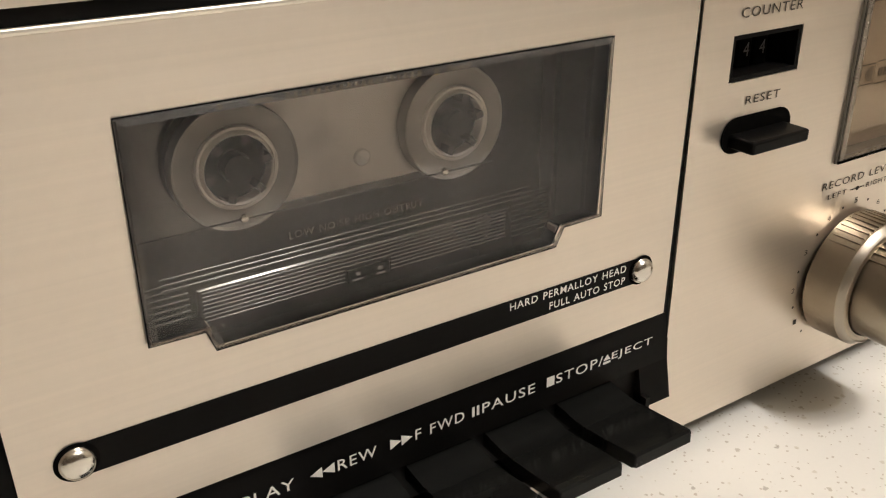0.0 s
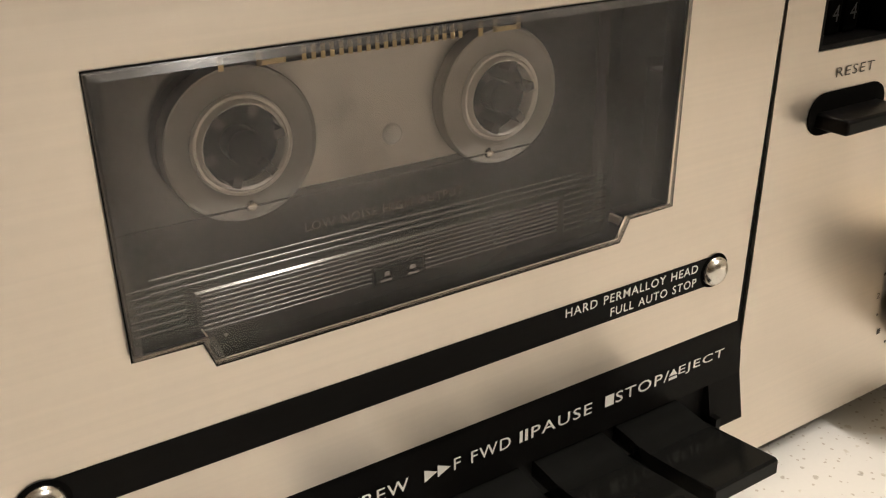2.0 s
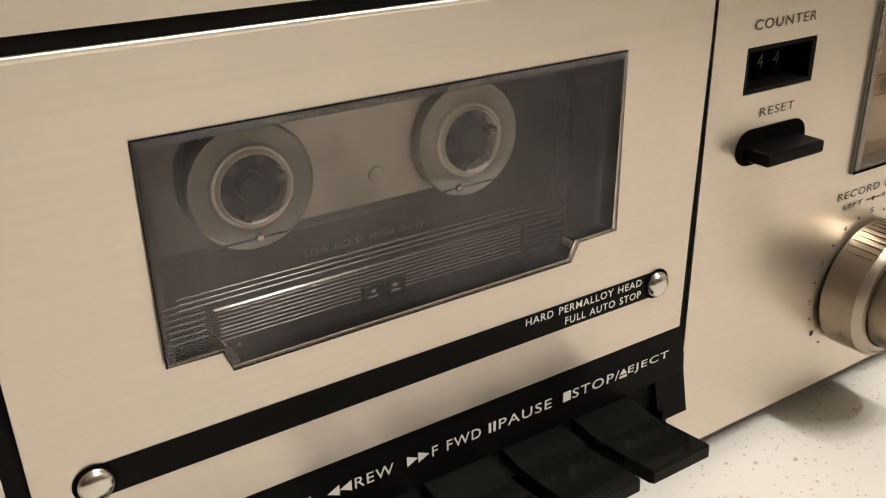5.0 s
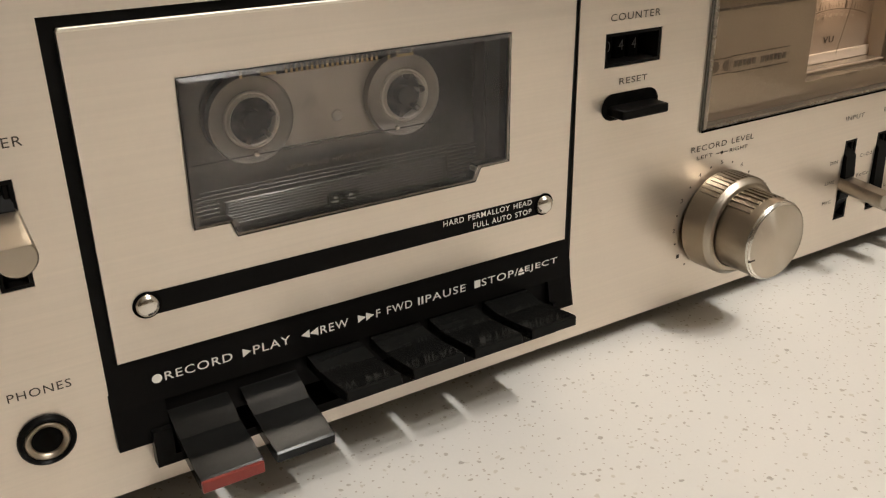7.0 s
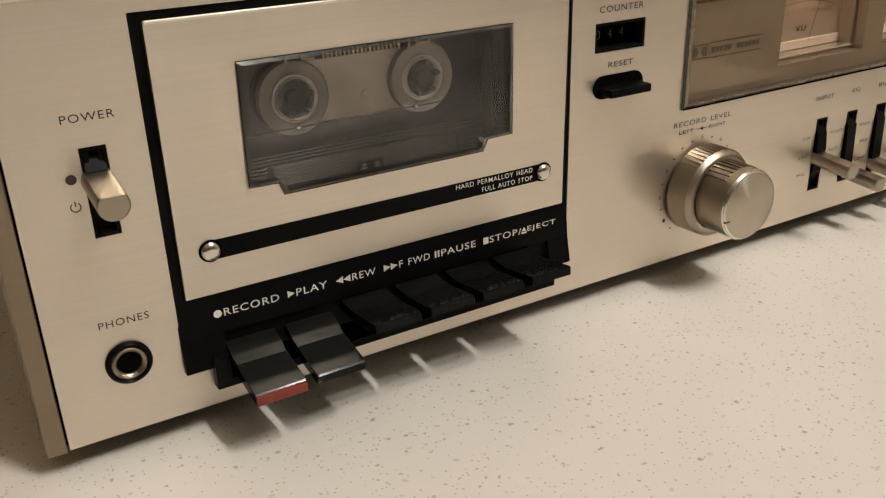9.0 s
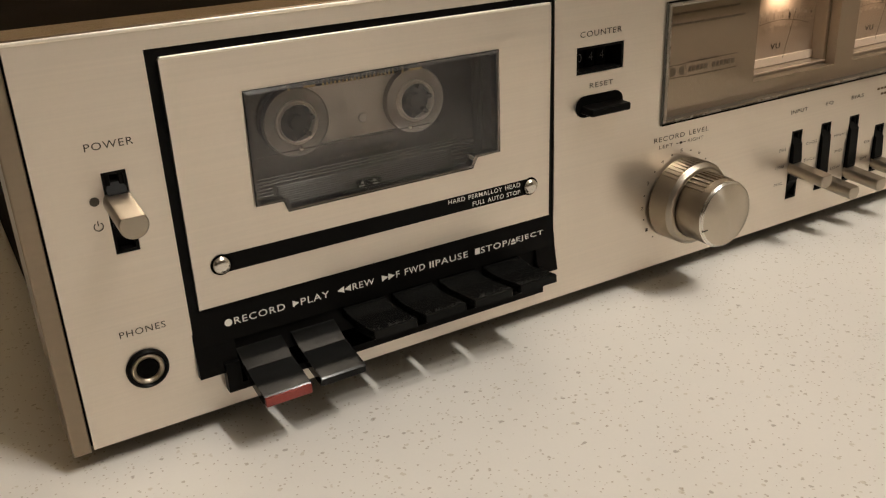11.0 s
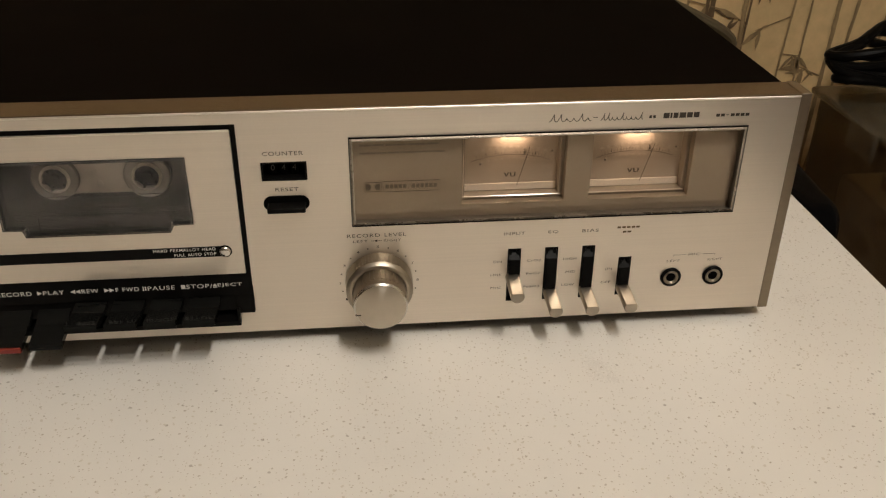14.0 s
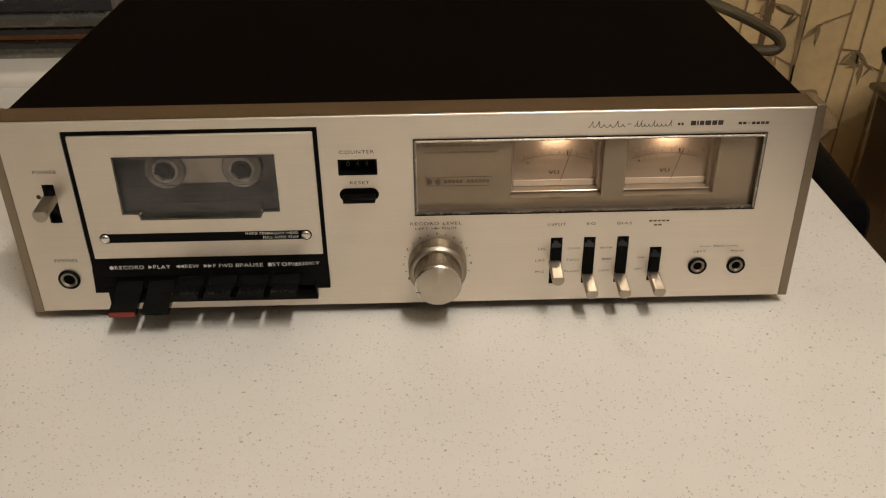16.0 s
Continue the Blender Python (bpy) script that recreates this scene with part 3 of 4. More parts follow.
def rocker(name, slot, tx, tz, depth, size, label):
    """A lever switch: a dark slot with guides, and a flat-sided metal barrel."""
    x0, x1, z0, z1 = slot
    s = part(name, holed(x0 + 0.0001, x1 - 0.0001, z0 + 0.0001, z1 - 0.0001, [(x0 + 0.0009, x1 - 0.0009, z0 + 0.0009, z1 - 0.0009)], 0.0001, 0.0075), BLACK, deck, "black slot of a lever switch")
    part("slot_back", box(x0 + 0.0002, x1 - 0.0002, 0.0070, 0.0080, z0 + 0.0002, z1 - 0.0002), DARK, s)
    for gx in (x0 + 0.0009, x1 - 0.0022):
        part("guide", box(gx, gx + 0.0013, 0.0006, 0.0060, z1 - 0.0075, z1 - 0.0009, 0.0003), BLACK, s)
    part("slider", box(x0 + 0.0010, x1 - 0.0010, 0.0012, 0.0068, tz - 0.006, tz + 0.007, 0.0005), BLACK, s)
    boot = bmesh.new()
    prof = [(0.0030, z1 - 0.0012), (-0.0010, z1 - 0.0060), (-0.0017, min(tz + 0.0045, z1 - 0.0065)), (-0.0007, max(tz - 0.0050, z0 + 0.0018)), (0.0030, z0 + 0.0012)]
    pa, pb = [boot.verts.new((x0 + 0.0007, y, z)) for y, z in prof], [boot.verts.new((x1 - 0.0007, y, z)) for y, z in prof]
    boot.faces.new(pa), boot.faces.new(pb[::-1])
    for i in range(len(prof)):
        j = (i + 1) % len(prof)
        boot.faces.new((pa[i], pa[j], pb[j], pb[i]))
    part("boot", boot, BLACK, s, "black moulded boot round the lever")
    bm = bmesh.new()
    n = 28
    rings = []
    for y, k, up in ((0.0035, 1.0, 0.0014), (-depth + 0.0004, 1.0, -0.0004), (-depth, 0.91, -0.0004)):
        rings.append([bm.verts.new((tx + size * k * math.cos(2 * math.pi * i / n), y, tz + up + size * k * min(math.sin(2 * math.pi * i / n), 0.64))) for i in range(n)])
    for a, b in zip(rings, rings[1:]):
        for i in range(n):
            j = (i + 1) % n
            bm.faces.new((a[i], a[j], b[j], b[i]))
    bm.faces.new(rings[-1])
    part("lever", bm, LEVER, s, label, smooth=True)


rocker("power_switch", PSLOT, 0.0201, 0.0800, 0.0172, 0.0039, "round metal power lever with a flat top")
for i, (tx, tz) in enumerate(((0.2979, 0.0328), (0.3177, 0.0232), (0.3363, 0.0231), (0.3560, 0.0236))):
    rocker("selector_switch", SLOTS[i], tx, tz - 0.0003, 0.0178, 0.0035, "flat-topped metal selector lever")

# record level: two knobs on one shaft
KX, KC = 0.2304, 0.0350
knob = part("record_level_ring", lathe(KX, KC, [(0.0150, -0.0004), (0.0167, -0.0012), (0.0164, -0.0098), (0.0153, -0.0112), (0.0140, -0.0116), (0.0134, -0.0116), (0.0132, -0.0100)], 72), KNOB, deck, "outer knurled metal ring of the record level control", smooth=True)
cap = part("record_level_knob", lathe(KX, KC, [(0.0128, -0.0100), (0.0130, -0.0110), (0.0130, -0.0238), (0.0127, -0.0246)], 72), KNOB, deck, "inner turned metal knob", smooth=True)
nt = KNOB_FACE.node_tree
spun = nt.nodes.new("ShaderNodeVectorMath")
spun.operation = "SUBTRACT"
spun.inputs[1].default_value = (KX, -0.025, KC + 0.0004)
coords = nt.nodes.new("ShaderNodeTexCoord")
nt.links.new(coords.outputs["Object"], spun.inputs[0])
nt.links.new(spun.outputs[0], nt.nodes["Principled BSDF"].inputs["Tangent"])
nt.nodes["Principled BSDF"].inputs["Anisotropic"].default_value = 0.85
part("knob_face", lathe(KX, KC, [(0.0127, -0.0246), (0.0120, -0.0250), (0.0, -0.0250)], 72), KNOB_FACE, cap, "spun metal end face", smooth=True)
part("polished_rim", lathe(KX, KC, [(0.0163, -0.0099), (0.0156, -0.0110), (0.0150, -0.0115)], 72), LEVER, knob, "polished chamfer", smooth=True)
part("polished_rim", lathe(KX, KC, [(0.01305, -0.0239), (0.0126, -0.02475), (0.0121, -0.02505)], 72), CHROME, cap, "polished chamfer", smooth=True)
part("pointer_line", box(KX - 0.0123, KX - 0.0095, -0.02515, -0.0249, KC - 0.0042, KC - 0.0037), INK, cap)
for owner, r, ya, yb, span, count in ((knob, 0.0163, -0.0016, -0.0094, 42, 15), (cap, 0.0130, -0.0112, -0.0205, 40, 10)):
    bm = bmesh.new()
    for i in range(count):
        a = radians(90 + span * (2 * i / (count - 1) - 1))
        w = r * radians(span) / count * 0.45
        t = Vector((-math.sin(a), 0, math.cos(a)))
        o = Vector((math.cos(a), 0, math.sin(a)))
        c = Vector((KX, 0, KC))
        v = [bm.verts.new(c + o * rr + t * ww + Vector((0, yy, 0))) for rr in (r - 0.0004, r + 0.0005) for yy in (ya, yb) for ww in (-w, w)]
        for q in ((0, 1, 3, 2), (4, 5, 7, 6), (0, 1, 5, 4), (2, 3, 7, 6), (0, 2, 6, 4), (1, 3, 7, 5)):
            bm.faces.new([v[k] for k in q])
    part("grip_ribs", bm, KNOB, owner, "raised grip ribs")

# meter window
mw = part("meter_window", holed(VUWIN[0] - 0.0002, VUWIN[1] + 0.0002, VUWIN[2] - 0.0002, VUWIN[3] + 0.0002, [(VUWIN[0] + 0.0011, VUWIN[1] - 0.0011, VUWIN[2] + 0.0011, VUWIN[3] - 0.0011)], -0.0006, 0.0100), FRAME, deck, "grey framed window over two level meters")
ribbon([(VUWIN[0], VUWIN[2]), (VUWIN[1], VUWIN[2]), (VUWIN[1], VUWIN[3]), (VUWIN[0], VUWIN[3])], 0.0007, -0.0007, DARK, mw, "window_seam", closed=True)
glass = part("meter_glass", box(VUWIN[0] + 0.0004, VUWIN[1] - 0.0004, -0.0012, 0.0004, VUWIN[2] + 0.0004, VUWIN[3] - 0.0004, 0.00095, 2), GLASS, mw, "clear plastic window with polished edges", smooth=True)
glass.visible_shadow = False
bevel = bmesh.new()
rings = []
for inset, y in ((0.0005, -0.0009), (0.0010, -0.0015), (0.0017, -0.0013)):
    rings.append([bevel.verts.new((x, y, z)) for x, z in ((VUWIN[0] + inset, VUWIN[2] + inset), (VUWIN[1] - inset, VUWIN[2] + inset), (VUWIN[1] - inset, VUWIN[3] - inset), (VUWIN[0] + inset, VUWIN[3] - inset))])
for ra, rb in zip(rings, rings[1:]):
    for i in range(4):
        j = (i + 1) % 4
        bevel.faces.new((ra[i], ra[j], rb[j], rb[i]))
part("window_bevel", bevel, BEVEL, mw, "polished bevel round the window")
METERS = [(0.2728, 0.3212), (0.3353, 0.3837)]
MZ0, MZ1 = 0.0748, 0.1072
PY = 0.0036
part("meter_panel", holed(VUWIN[0] + 0.0012, VUWIN[1] - 0.0012, VUWIN[2] + 0.0012, VUWIN[3] - 0.0012, [(a - 0.0010, b + 0.0010, MZ0 - 0.0008, MZ1 + 0.0010) for a, b in METERS], PY, 0.0084), PANEL, mw, "satin grey panel behind the glass")
FINE = material("fine_brown_print", (0.10, 0.082, 0.062), 0.6, 0, 0.2)
for a, b in METERS:
    c = (a + b) / 2
    vu = part("level_meter", holed(a - 0.0012, b + 0.0012, MZ0 - 0.0010, MZ1 + 0.0012, [(a + 0.0008, b - 0.0008, MZ0 + 0.0010, MZ1 - 0.0008)], 0.0085, 0.0150), PANEL, mw, "cream level meter lit from above")
    part("meter_card", box(a - 0.0010, b + 0.0010, 0.0151, 0.0160, MZ0 - 0.0008, MZ1 + 0.0010), METER, vu, "cream printed meter scale")
    part("meter_lip", box(a + 0.0009, b - 0.0009, 0.0138, 0.0149, MZ0 + 0.0011, MZ0 + 0.0048, 0.0004, 2), METER_LIP, vu, "pale lower lip", smooth=True)
    # Pale strips, bottom and left only, stand for the frame's lit edges.
    part("lit_edge_strip", box(a - 0.0004, b + 0.0004, 0.0079, 0.0086, MZ0 + 0.0002, MZ0 + 0.0010, 0.0002, 1), METER, vu, "pale strip painted for the lit lower edge")
    part("lit_edge_strip", box(a - 0.0004, a + 0.0003, 0.0079, 0.0086, MZ0 + 0.0012, MZ1 - 0.0006, 0.0002, 1), METER, vu, "pale strip painted for the lit side edge")
    hub_z, rad = 0.0345, 0.0600
    arc = [(c + rad * math.sin(t), hub_z + rad * math.cos(t)) for t in [radians(-19 + 38 * i / 24) for i in range(25)]]
    ribbon(arc, 0.00024, 0.0150, FINE, vu, "scale_arc")
    for count, span, r0, r1, mat in ((23, 16.0, 0.0606, 0.0618, FINE), (8, 16.0, 0.0606, 0.0626, INK)):
        ticks = bmesh.new()
        for i in range(count):
            t = radians(-span + 2 * span * i / (count - 1))
            o, q = Vector((math.sin(t), 0, math.cos(t))), Vector((math.cos(t), 0, -math.sin(t)))
            base = Vector((c, 0.01486, hub_z))
            ticks.faces.new([ticks.verts.new(base + o * r + q * h) for r, h in ((r0, -0.0001), (r0, 0.0001), (r1, 0.0001), (r1, -0.0001))])
        part("scale_ticks", ticks, mat, vu)
    figures = [(c + 0.0640 * math.sin(t), hub_z + 0.0640 * math.cos(t)) for t in [radians(-15.5 + 31 * i / 10) for i in range(11)]]
    bars([(x - 0.0008, x + 0.0008, z - 0.0007, z + 0.0007) for x, z in figures], 0.0150, SCALE, vu, "scale_figures")
    lower = [(c + 0.0578 * math.sin(t), hub_z + 0.0578 * math.cos(t)) for t in [radians(-14 + 26 * i / 8) for i in range(9)]]
    bars([(x - 0.0007, x + 0.0006, z - 0.0005, z + 0.0005) for x, z in lower], 0.0150, SCALE, vu, "scale_figures")
    bars([(c + 0.0067, c + 0.0071, 0.0940, 0.0972)], 0.0150, INK, vu, "zero_mark")
    part("scale_dot", lathe(c - 0.0150, 0.0898, [(0.0005, 0.0148), (0.0, 0.0148)], 12), INK, vu)
    part("scale_dot", lathe(c + 0.0205, 0.0958, [(0.0005, 0.0148), (0.0, 0.0148)], 12), FINE, vu)
    bars([(b - 0.0090 + 0.0012 * i, b - 0.0081 + 0.0012 * i, 0.1043, 0.1054) for i in range(6)], 0.0150, INK, vu, "maker_mark")
    for dx in (0.0, 0.00022):
        lettering("VU", c - 0.0032 + dx, c + 0.0026 + dx, 0.0826, 0.0023, 0.0150 - dx * 0.1, INK, vu)
    ribbon([(c + 0.0034, 0.0785), (c + 0.0090, 0.0985)], 0.00030, 0.0136, INK, vu, "needle")
    part("meter_bulb", box(c - 0.0070, c + 0.0070, 0.0108, 0.0140, MZ1 - 0.0016, MZ1 - 0.0009, 0.0003), BULB, vu, "glowing warm lamp strip")
    lamp = bpy.data.lights.new("meter_lamp", "AREA")
    lamp.shape, lamp.size, lamp.size_y, lamp.energy, lamp.color = "RECTANGLE", 0.013, 0.003, 0.0042, (1.0, 0.74, 0.54)
    lo = new("meter_lamp", lamp)
    lo.location = (c, 0.0120, MZ1 - 0.0020)


def fine_row(x0, x1, z, h, widths):
    """A line of small print too fine to read, as short bars in words."""
    rows, x, i = [], x0, 0
    while x < x1:
        for _ in range(widths[i % len(widths)]):
            rows.append((x, x + 0.00075, z, z + h))
            x += 0.00105
        x += 0.0009
        i += 1
    return rows


bars(fine_row(0.2235, 0.2615, 0.1059, 0.0009, (5, 5, 9, 8)), PY, FINE, mw, "fine_print")
bars(fine_row(0.2235, 0.2615, 0.1019, 0.0009, (7, 4, 5, 12)), PY, FINE, mw, "fine_print")
LZ = 0.0023
ribbon([(0.2249, 0.0802 + LZ), (0.2332, 0.0802 + LZ), (0.2332, 0.0850 + LZ), (0.2249, 0.0850 + LZ)], 0.0003, PY, INK, mw, "plain_mark", closed=True)
for dx, side in ((0.2255, 1), (0.2326, -1)):
    d = bmesh.new()
    d.faces.new([d.verts.new((dx + side * x, PY - 0.00014, 0.0826 + LZ + z)) for x, z in [(0, -0.0018)] + [(0.0010 + 0.0018 * math.cos(t), 0.0018 * math.sin(t)) for t in [radians(-90 + 180 * i / 8) for i in range(9)]] + [(0, 0.0018)]])
    part("plain_mark", d, FINE, mw)
ribbon([(0.2339, 0.0799 + LZ), (0.2611, 0.0799 + LZ), (0.2611, 0.0853 + LZ), (0.2339, 0.0853 + LZ)], 0.0003, PY, INK, mw, "plain_mark", closed=True)
bars([(0.2350 + 0.0021 * i, 0.2366 + 0.0021 * i, 0.0816 + LZ, 0.0836 + LZ) for i in range(12) if i != 5], PY, FINE, mw, "plain_mark")
lettering("LEFT", 0.2940, 0.3000, 0.0716 + LZ * 0.6, 0.0013, PY, INK, mw)
lettering("RIGHT", 0.3560, 0.3632, 0.0716 + LZ * 0.6, 0.0013, PY, INK, mw)

# printing on the front
for word, a, b, z, h in (
    ("POWER", 0.0142, 0.0269, 0.0961, 0.0021), ("PHONES", 0.0133, 0.0264, 0.0407, 0.0021), ("COUNTER", 0.1789, 0.1975, 0.1043, 0.0020), ("RESET", 0.1835, 0.1942, 0.0862, 0.0018),
    ("RECORD LEVEL", 0.2156, 0.2444, 0.0598, 0.0019), ("LEFT", 0.2184, 0.2256, 0.0570, 0.0013), ("RIGHT", 0.2334, 0.2418, 0.0570, 0.0013),
    ("INPUT", 0.2928, 0.3033, 0.0576, 0.0017), ("EQ", 0.3150, 0.3200, 0.0576, 0.0017), ("BIAS", 0.3322, 0.3405, 0.0576, 0.0017),
    ("DIN", 0.2880, 0.2921, 0.0420, 0.0013), ("LINE", 0.2868, 0.2921, 0.0344, 0.0013), ("MIC", 0.2870, 0.2921, 0.0267, 0.0013),
    ("HIGH", 0.3236, 0.3304, 0.0420, 0.0013), ("MID", 0.3254, 0.3304, 0.0344, 0.0013), ("LOW", 0.3238, 0.3304, 0.0267, 0.0013),
    ("ON", 0.3458, 0.3494, 0.0350, 0.0013), ("OFF", 0.3444, 0.3494, 0.0272, 0.0013),
    ("MIC", 0.3890, 0.3950, 0.0414, 0.0014), ("LEFT", 0.3780, 0.3848, 0.0381, 0.0012), ("RIGHT", 0.3996, 0.4072, 0.0381, 0.0012),
):
    lettering(word, a, b, z, h, 0.0, INK, face)
ribbon([(0.3812, 0.0412), (0.3812, 0.0421), (0.3875, 0.0421)], 0.00022, 0.0, INK, face, "printed_line")
ribbon([(0.3965, 0.0421), (0.4030, 0.0421), (0.4030, 0.0412)], 0.00022, 0.0, INK, face, "printed_line")
bars([(0.3500 + 0.0024 * i, 0.3518 + 0.0024 * i, 0.0590, 0.0600) for i in range(5)], 0.0, PRINT, face)
bars([(0.3530, 0.3548, 0.0564, 0.0574), (0.3553, 0.3573, 0.0564, 0.0574)], 0.0, PRINT, face)
for word, x0, z in (("CrO2", 0.3050, 0.0420), ("FeCr", 0.3050, 0.0344), ("Fe2O3", 0.3040, 0.0267)):
    lettering(word, x0, 0.3122, z, 0.0013, 0.0, INK, face)
part("printed_dot", lathe(0.0141, 0.0823, [(0.0013, -0.00012), (0.0, -0.00012)], 24), INK, face)
ribbon([(0.0139 + 0.0012 * math.sin(t), 0.0752 + 0.0012 * math.cos(t)) for t in [radians(35 + 290 * i / 16) for i in range(17)]], 0.0003, 0.0, INK, face, "power_mark")
bars([(0.01375, 0.01405, 0.0754, 0.0768)], 0.0, INK, face)
part("printed_dot", lathe(0.2298, 0.0576, [(0.0006, -0.00012), (0.0, -0.00012)], 16), INK, face)
bars([(0.2272, 0.2324, 0.0575, 0.0577)], 0.0, INK, face)
for i in range(1, 9):
    a = radians(90 + (5 - i) * 30.5)
    cx, cz = KX + 0.0193 * math.cos(a), KC + 0.0193 * math.sin(a)
    lettering(str(i), cx - 0.0006, cx + 0.0006, cz - 0.0007, 0.0014, 0.0, INK, face, "digit")
for i in range(9):
    a = radians(90 + (4.5 - i) * 30.5)
    part("printed_dot", lathe(KX + 0.0190 * math.cos(a), KC + 0.0190 * math.sin(a), [(0.00038, -0.00012), (0.0, -0.00012)], 12), INK, face)
# maker's marks as plain shapes: a script flourish, a row of heavy blocks and a fine row
for sx, span, tall in ((0.3112, 0.0200, (0, 1, 4)), (0.3356, 0.0202, (0, 1, 4, 8))):
    flourish = []
    loops = 6 if span < 0.0201 else 9
    for i in range(loops * 14 + 1):
        t = i / 14
        rise = 0.0036 if int(t) in tall else 0.0016
        z = rise * (0.5 - 0.5 * math.cos(2 * math.pi * t))
        flourish.append((sx + span * t / loops + 0.0005 * math.sin(2 * math.pi * t + 0.6) + 0.35 * z, 0.1166 + z))
    ribbon(flourish, 0.00036, 0.0, INK, face, "script_flourish")
bars([(0.3322, 0.3345, 0.1181, 0.1184)], 0.0, INK, face)
bars([(0.3592, 0.3604, 0.1170, 0.1184), (0.3610, 0.3622, 0.1170, 0.1184)], 0.0, INK, face)
bars([(0.3660, 0.3688, 0.1168, 0.1194), (0.3693, 0.3702, 0.1168, 0.1194), (0.3708, 0.3731, 0.1168, 0.1194), (0.3737, 0.3768, 0.1168, 0.1194), (0.3774, 0.3800, 0.1168, 0.1194), (0.3806, 0.3833, 0.1168, 0.1194)], 0.0, INK, face, "maker_mark")
bars([(0.3915 + 0.0024 * i, 0.3933 + 0.0024 * i, 0.1168, 0.1182) for i in range(7) if i != 2] + [(0.3963, 0.3979, 0.1174, 0.1177)], 0.0, INK, face, "model_mark")

# ---- the cassette in the door ----
cass = thing("compact_cassette", (0.1008, 0.0170, 0.0560), "smoky clear compact cassette inside the deck", "cassette")
CX0, CX1, CZ0, CZ1 = 0.0506, 0.1510, 0.0560, 0.1198
part("front_shell", box(CX0, CX1, 0.0133, 0.0142, CZ0, CZ1, 0.0004), SHELL, cass, "smoky clear front half").visible_shadow = False
part("back_shell", box(CX0, CX1, 0.0200, 0.0216, CZ0, CZ1, 0.0004), BACKSHELL, cass, "dark rear half")
part("slip_sheet", box(0.0770, 0.1250, 0.0188, 0.0191, 0.0800, 0.0985), LINER, cass, "translucent grey slip sheet")
for hx in (0.0797, 0.1222):
    hub = part("hub", lathe(hx, 0.0890, [(0.0072, 0.0160), (0.0090, 0.0164), (0.0104, 0.0162), (0.0108, 0.0158), (0.0110, 0.0162), (0.0110, 0.0185)], 56), HUB, cass, "translucent white tape hub", smooth=True)
    part("hub_collar", lathe(hx, 0.0890, [(0.0057, 0.0185), (0.0057, 0.0150), (0.0060, 0.0146), (0.0063, 0.0150), (0.0064, 0.0158), (0.0068, 0.0158), (0.0070, 0.0153), (0.0072, 0.0158), (0.0073, 0.0166)], 56), HUBRIM, hub, "raised white hub collar", smooth=True)
    part("hub_core", lathe(hx, 0.0890, [(0.0057, 0.0175), (0.0, 0.0175)], 32), DARK, hub, "dark drive spindle hole")
    part("spindle", lathe(hx, 0.0890, [(0.0026, 0.0174), (0.0024, 0.0148), (0.0, 0.0146)], 20), BLACK, hub, "black drive spindle", smooth=True)
    teeth = bmesh.new()
    for k in range(6):
        m = Matrix.Translation((hx, 0, 0.0890)) @ Matrix.Rotation(radians(60 * k + 18), 4, "Y")
        tb = box(-0.0006, 0.0007, 0.0148, 0.0180, 0.0042, 0.0060)
        bmesh.ops.transform(tb, matrix=m, verts=tb.verts)
        tm = bpy.data.meshes.new("tmp")
        tb.to_mesh(tm)
        tb.free()
        teeth.from_mesh(tm)
        bpy.data.meshes.remove(tm)
    part("hub_teeth", teeth, RIDGE, hub)
part("window_step", box(0.0575, 0.1300, 0.0128, 0.0132, 0.0811, 0.08128), HEADBLACK, cass, "raised edge")
# Added chrome beads that give the bright glints below the hubs.
for hx in (0.0790, 0.1180):
    part("glint_pip", lathe(hx, 0.0813, [(0.0008, 0.0130), (0.0006, 0.0125), (0.0, 0.0123)], 16), CHROME, cass, "small shiny pip added for the glint below the hub", smooth=True)


def ridges(x0, x1, z0, pitch, count, y, r):
    """Half-round moulded ridges running along the cassette."""
    bm = bmesh.new()
    for i in range(count):
        z = z0 + pitch * i
        prof = [(y - r * math.sin(a), z - r * math.cos(a)) for a in [math.pi * k / 6 for k in range(7)]]
        va, vb = [bm.verts.new((x0, *p)) for p in prof], [bm.verts.new((x1, *p)) for p in prof]
        for k in range(6):
            bm.faces.new((va[k], va[k + 1], vb[k + 1], vb[k]))
        bm.faces.new(va), bm.faces.new(vb)
    return part("grip_ridges", bm, RIDGE, cass, "fine moulded ridges", smooth=True)


part("head_block", prism([(0.0680, 0.0560), (0.1338, 0.0560), (0.1325, 0.0712), (0.0693, 0.0712)], 0.0118, 0.0131, 0.0003, 1), HEADBLACK, cass, "thicker part round the tape head")
ridges(0.0700, 0.0958, 0.0652, 0.00074, 8, 0.0118, 0.00022)
ridges(0.1052, 0.1312, 0.0652, 0.00074, 8, 0.0118, 0.00022)
ridges(0.0958, 0.1052, 0.0681, 0.00074, 4, 0.0118, 0.00022)
ridges(0.0585, 0.0682, 0.0640, 0.0011, 9, 0.0132, 0.00020)
ridges(0.1338, 0.1430, 0.0640, 0.0011, 9, 0.0132, 0.00020)
ridges(0.0640, 0.1380, 0.0720, 0.0010, 3, 0.0131, 0.00018)
part("label_recess", box(0.0962, 0.1048, 0.0112, 0.0119, 0.0648, 0.0674, 0.0002), DARK, cass, "small dark recess")
bars([(0.0970, 0.0990, 0.0653, 0.06555), (0.1018, 0.1038, 0.0653, 0.06555), (0.0978, 0.0986, 0.0662, 0.0668), (0.1022, 0.1032, 0.0662, 0.0668)], 0.0112, RIB, cass, "moulded_mark")
part("moulded_dot", lathe(0.0728, 0.0638, [(0.0003, 0.0117), (0.0, 0.01165)], 12), RIB, cass)
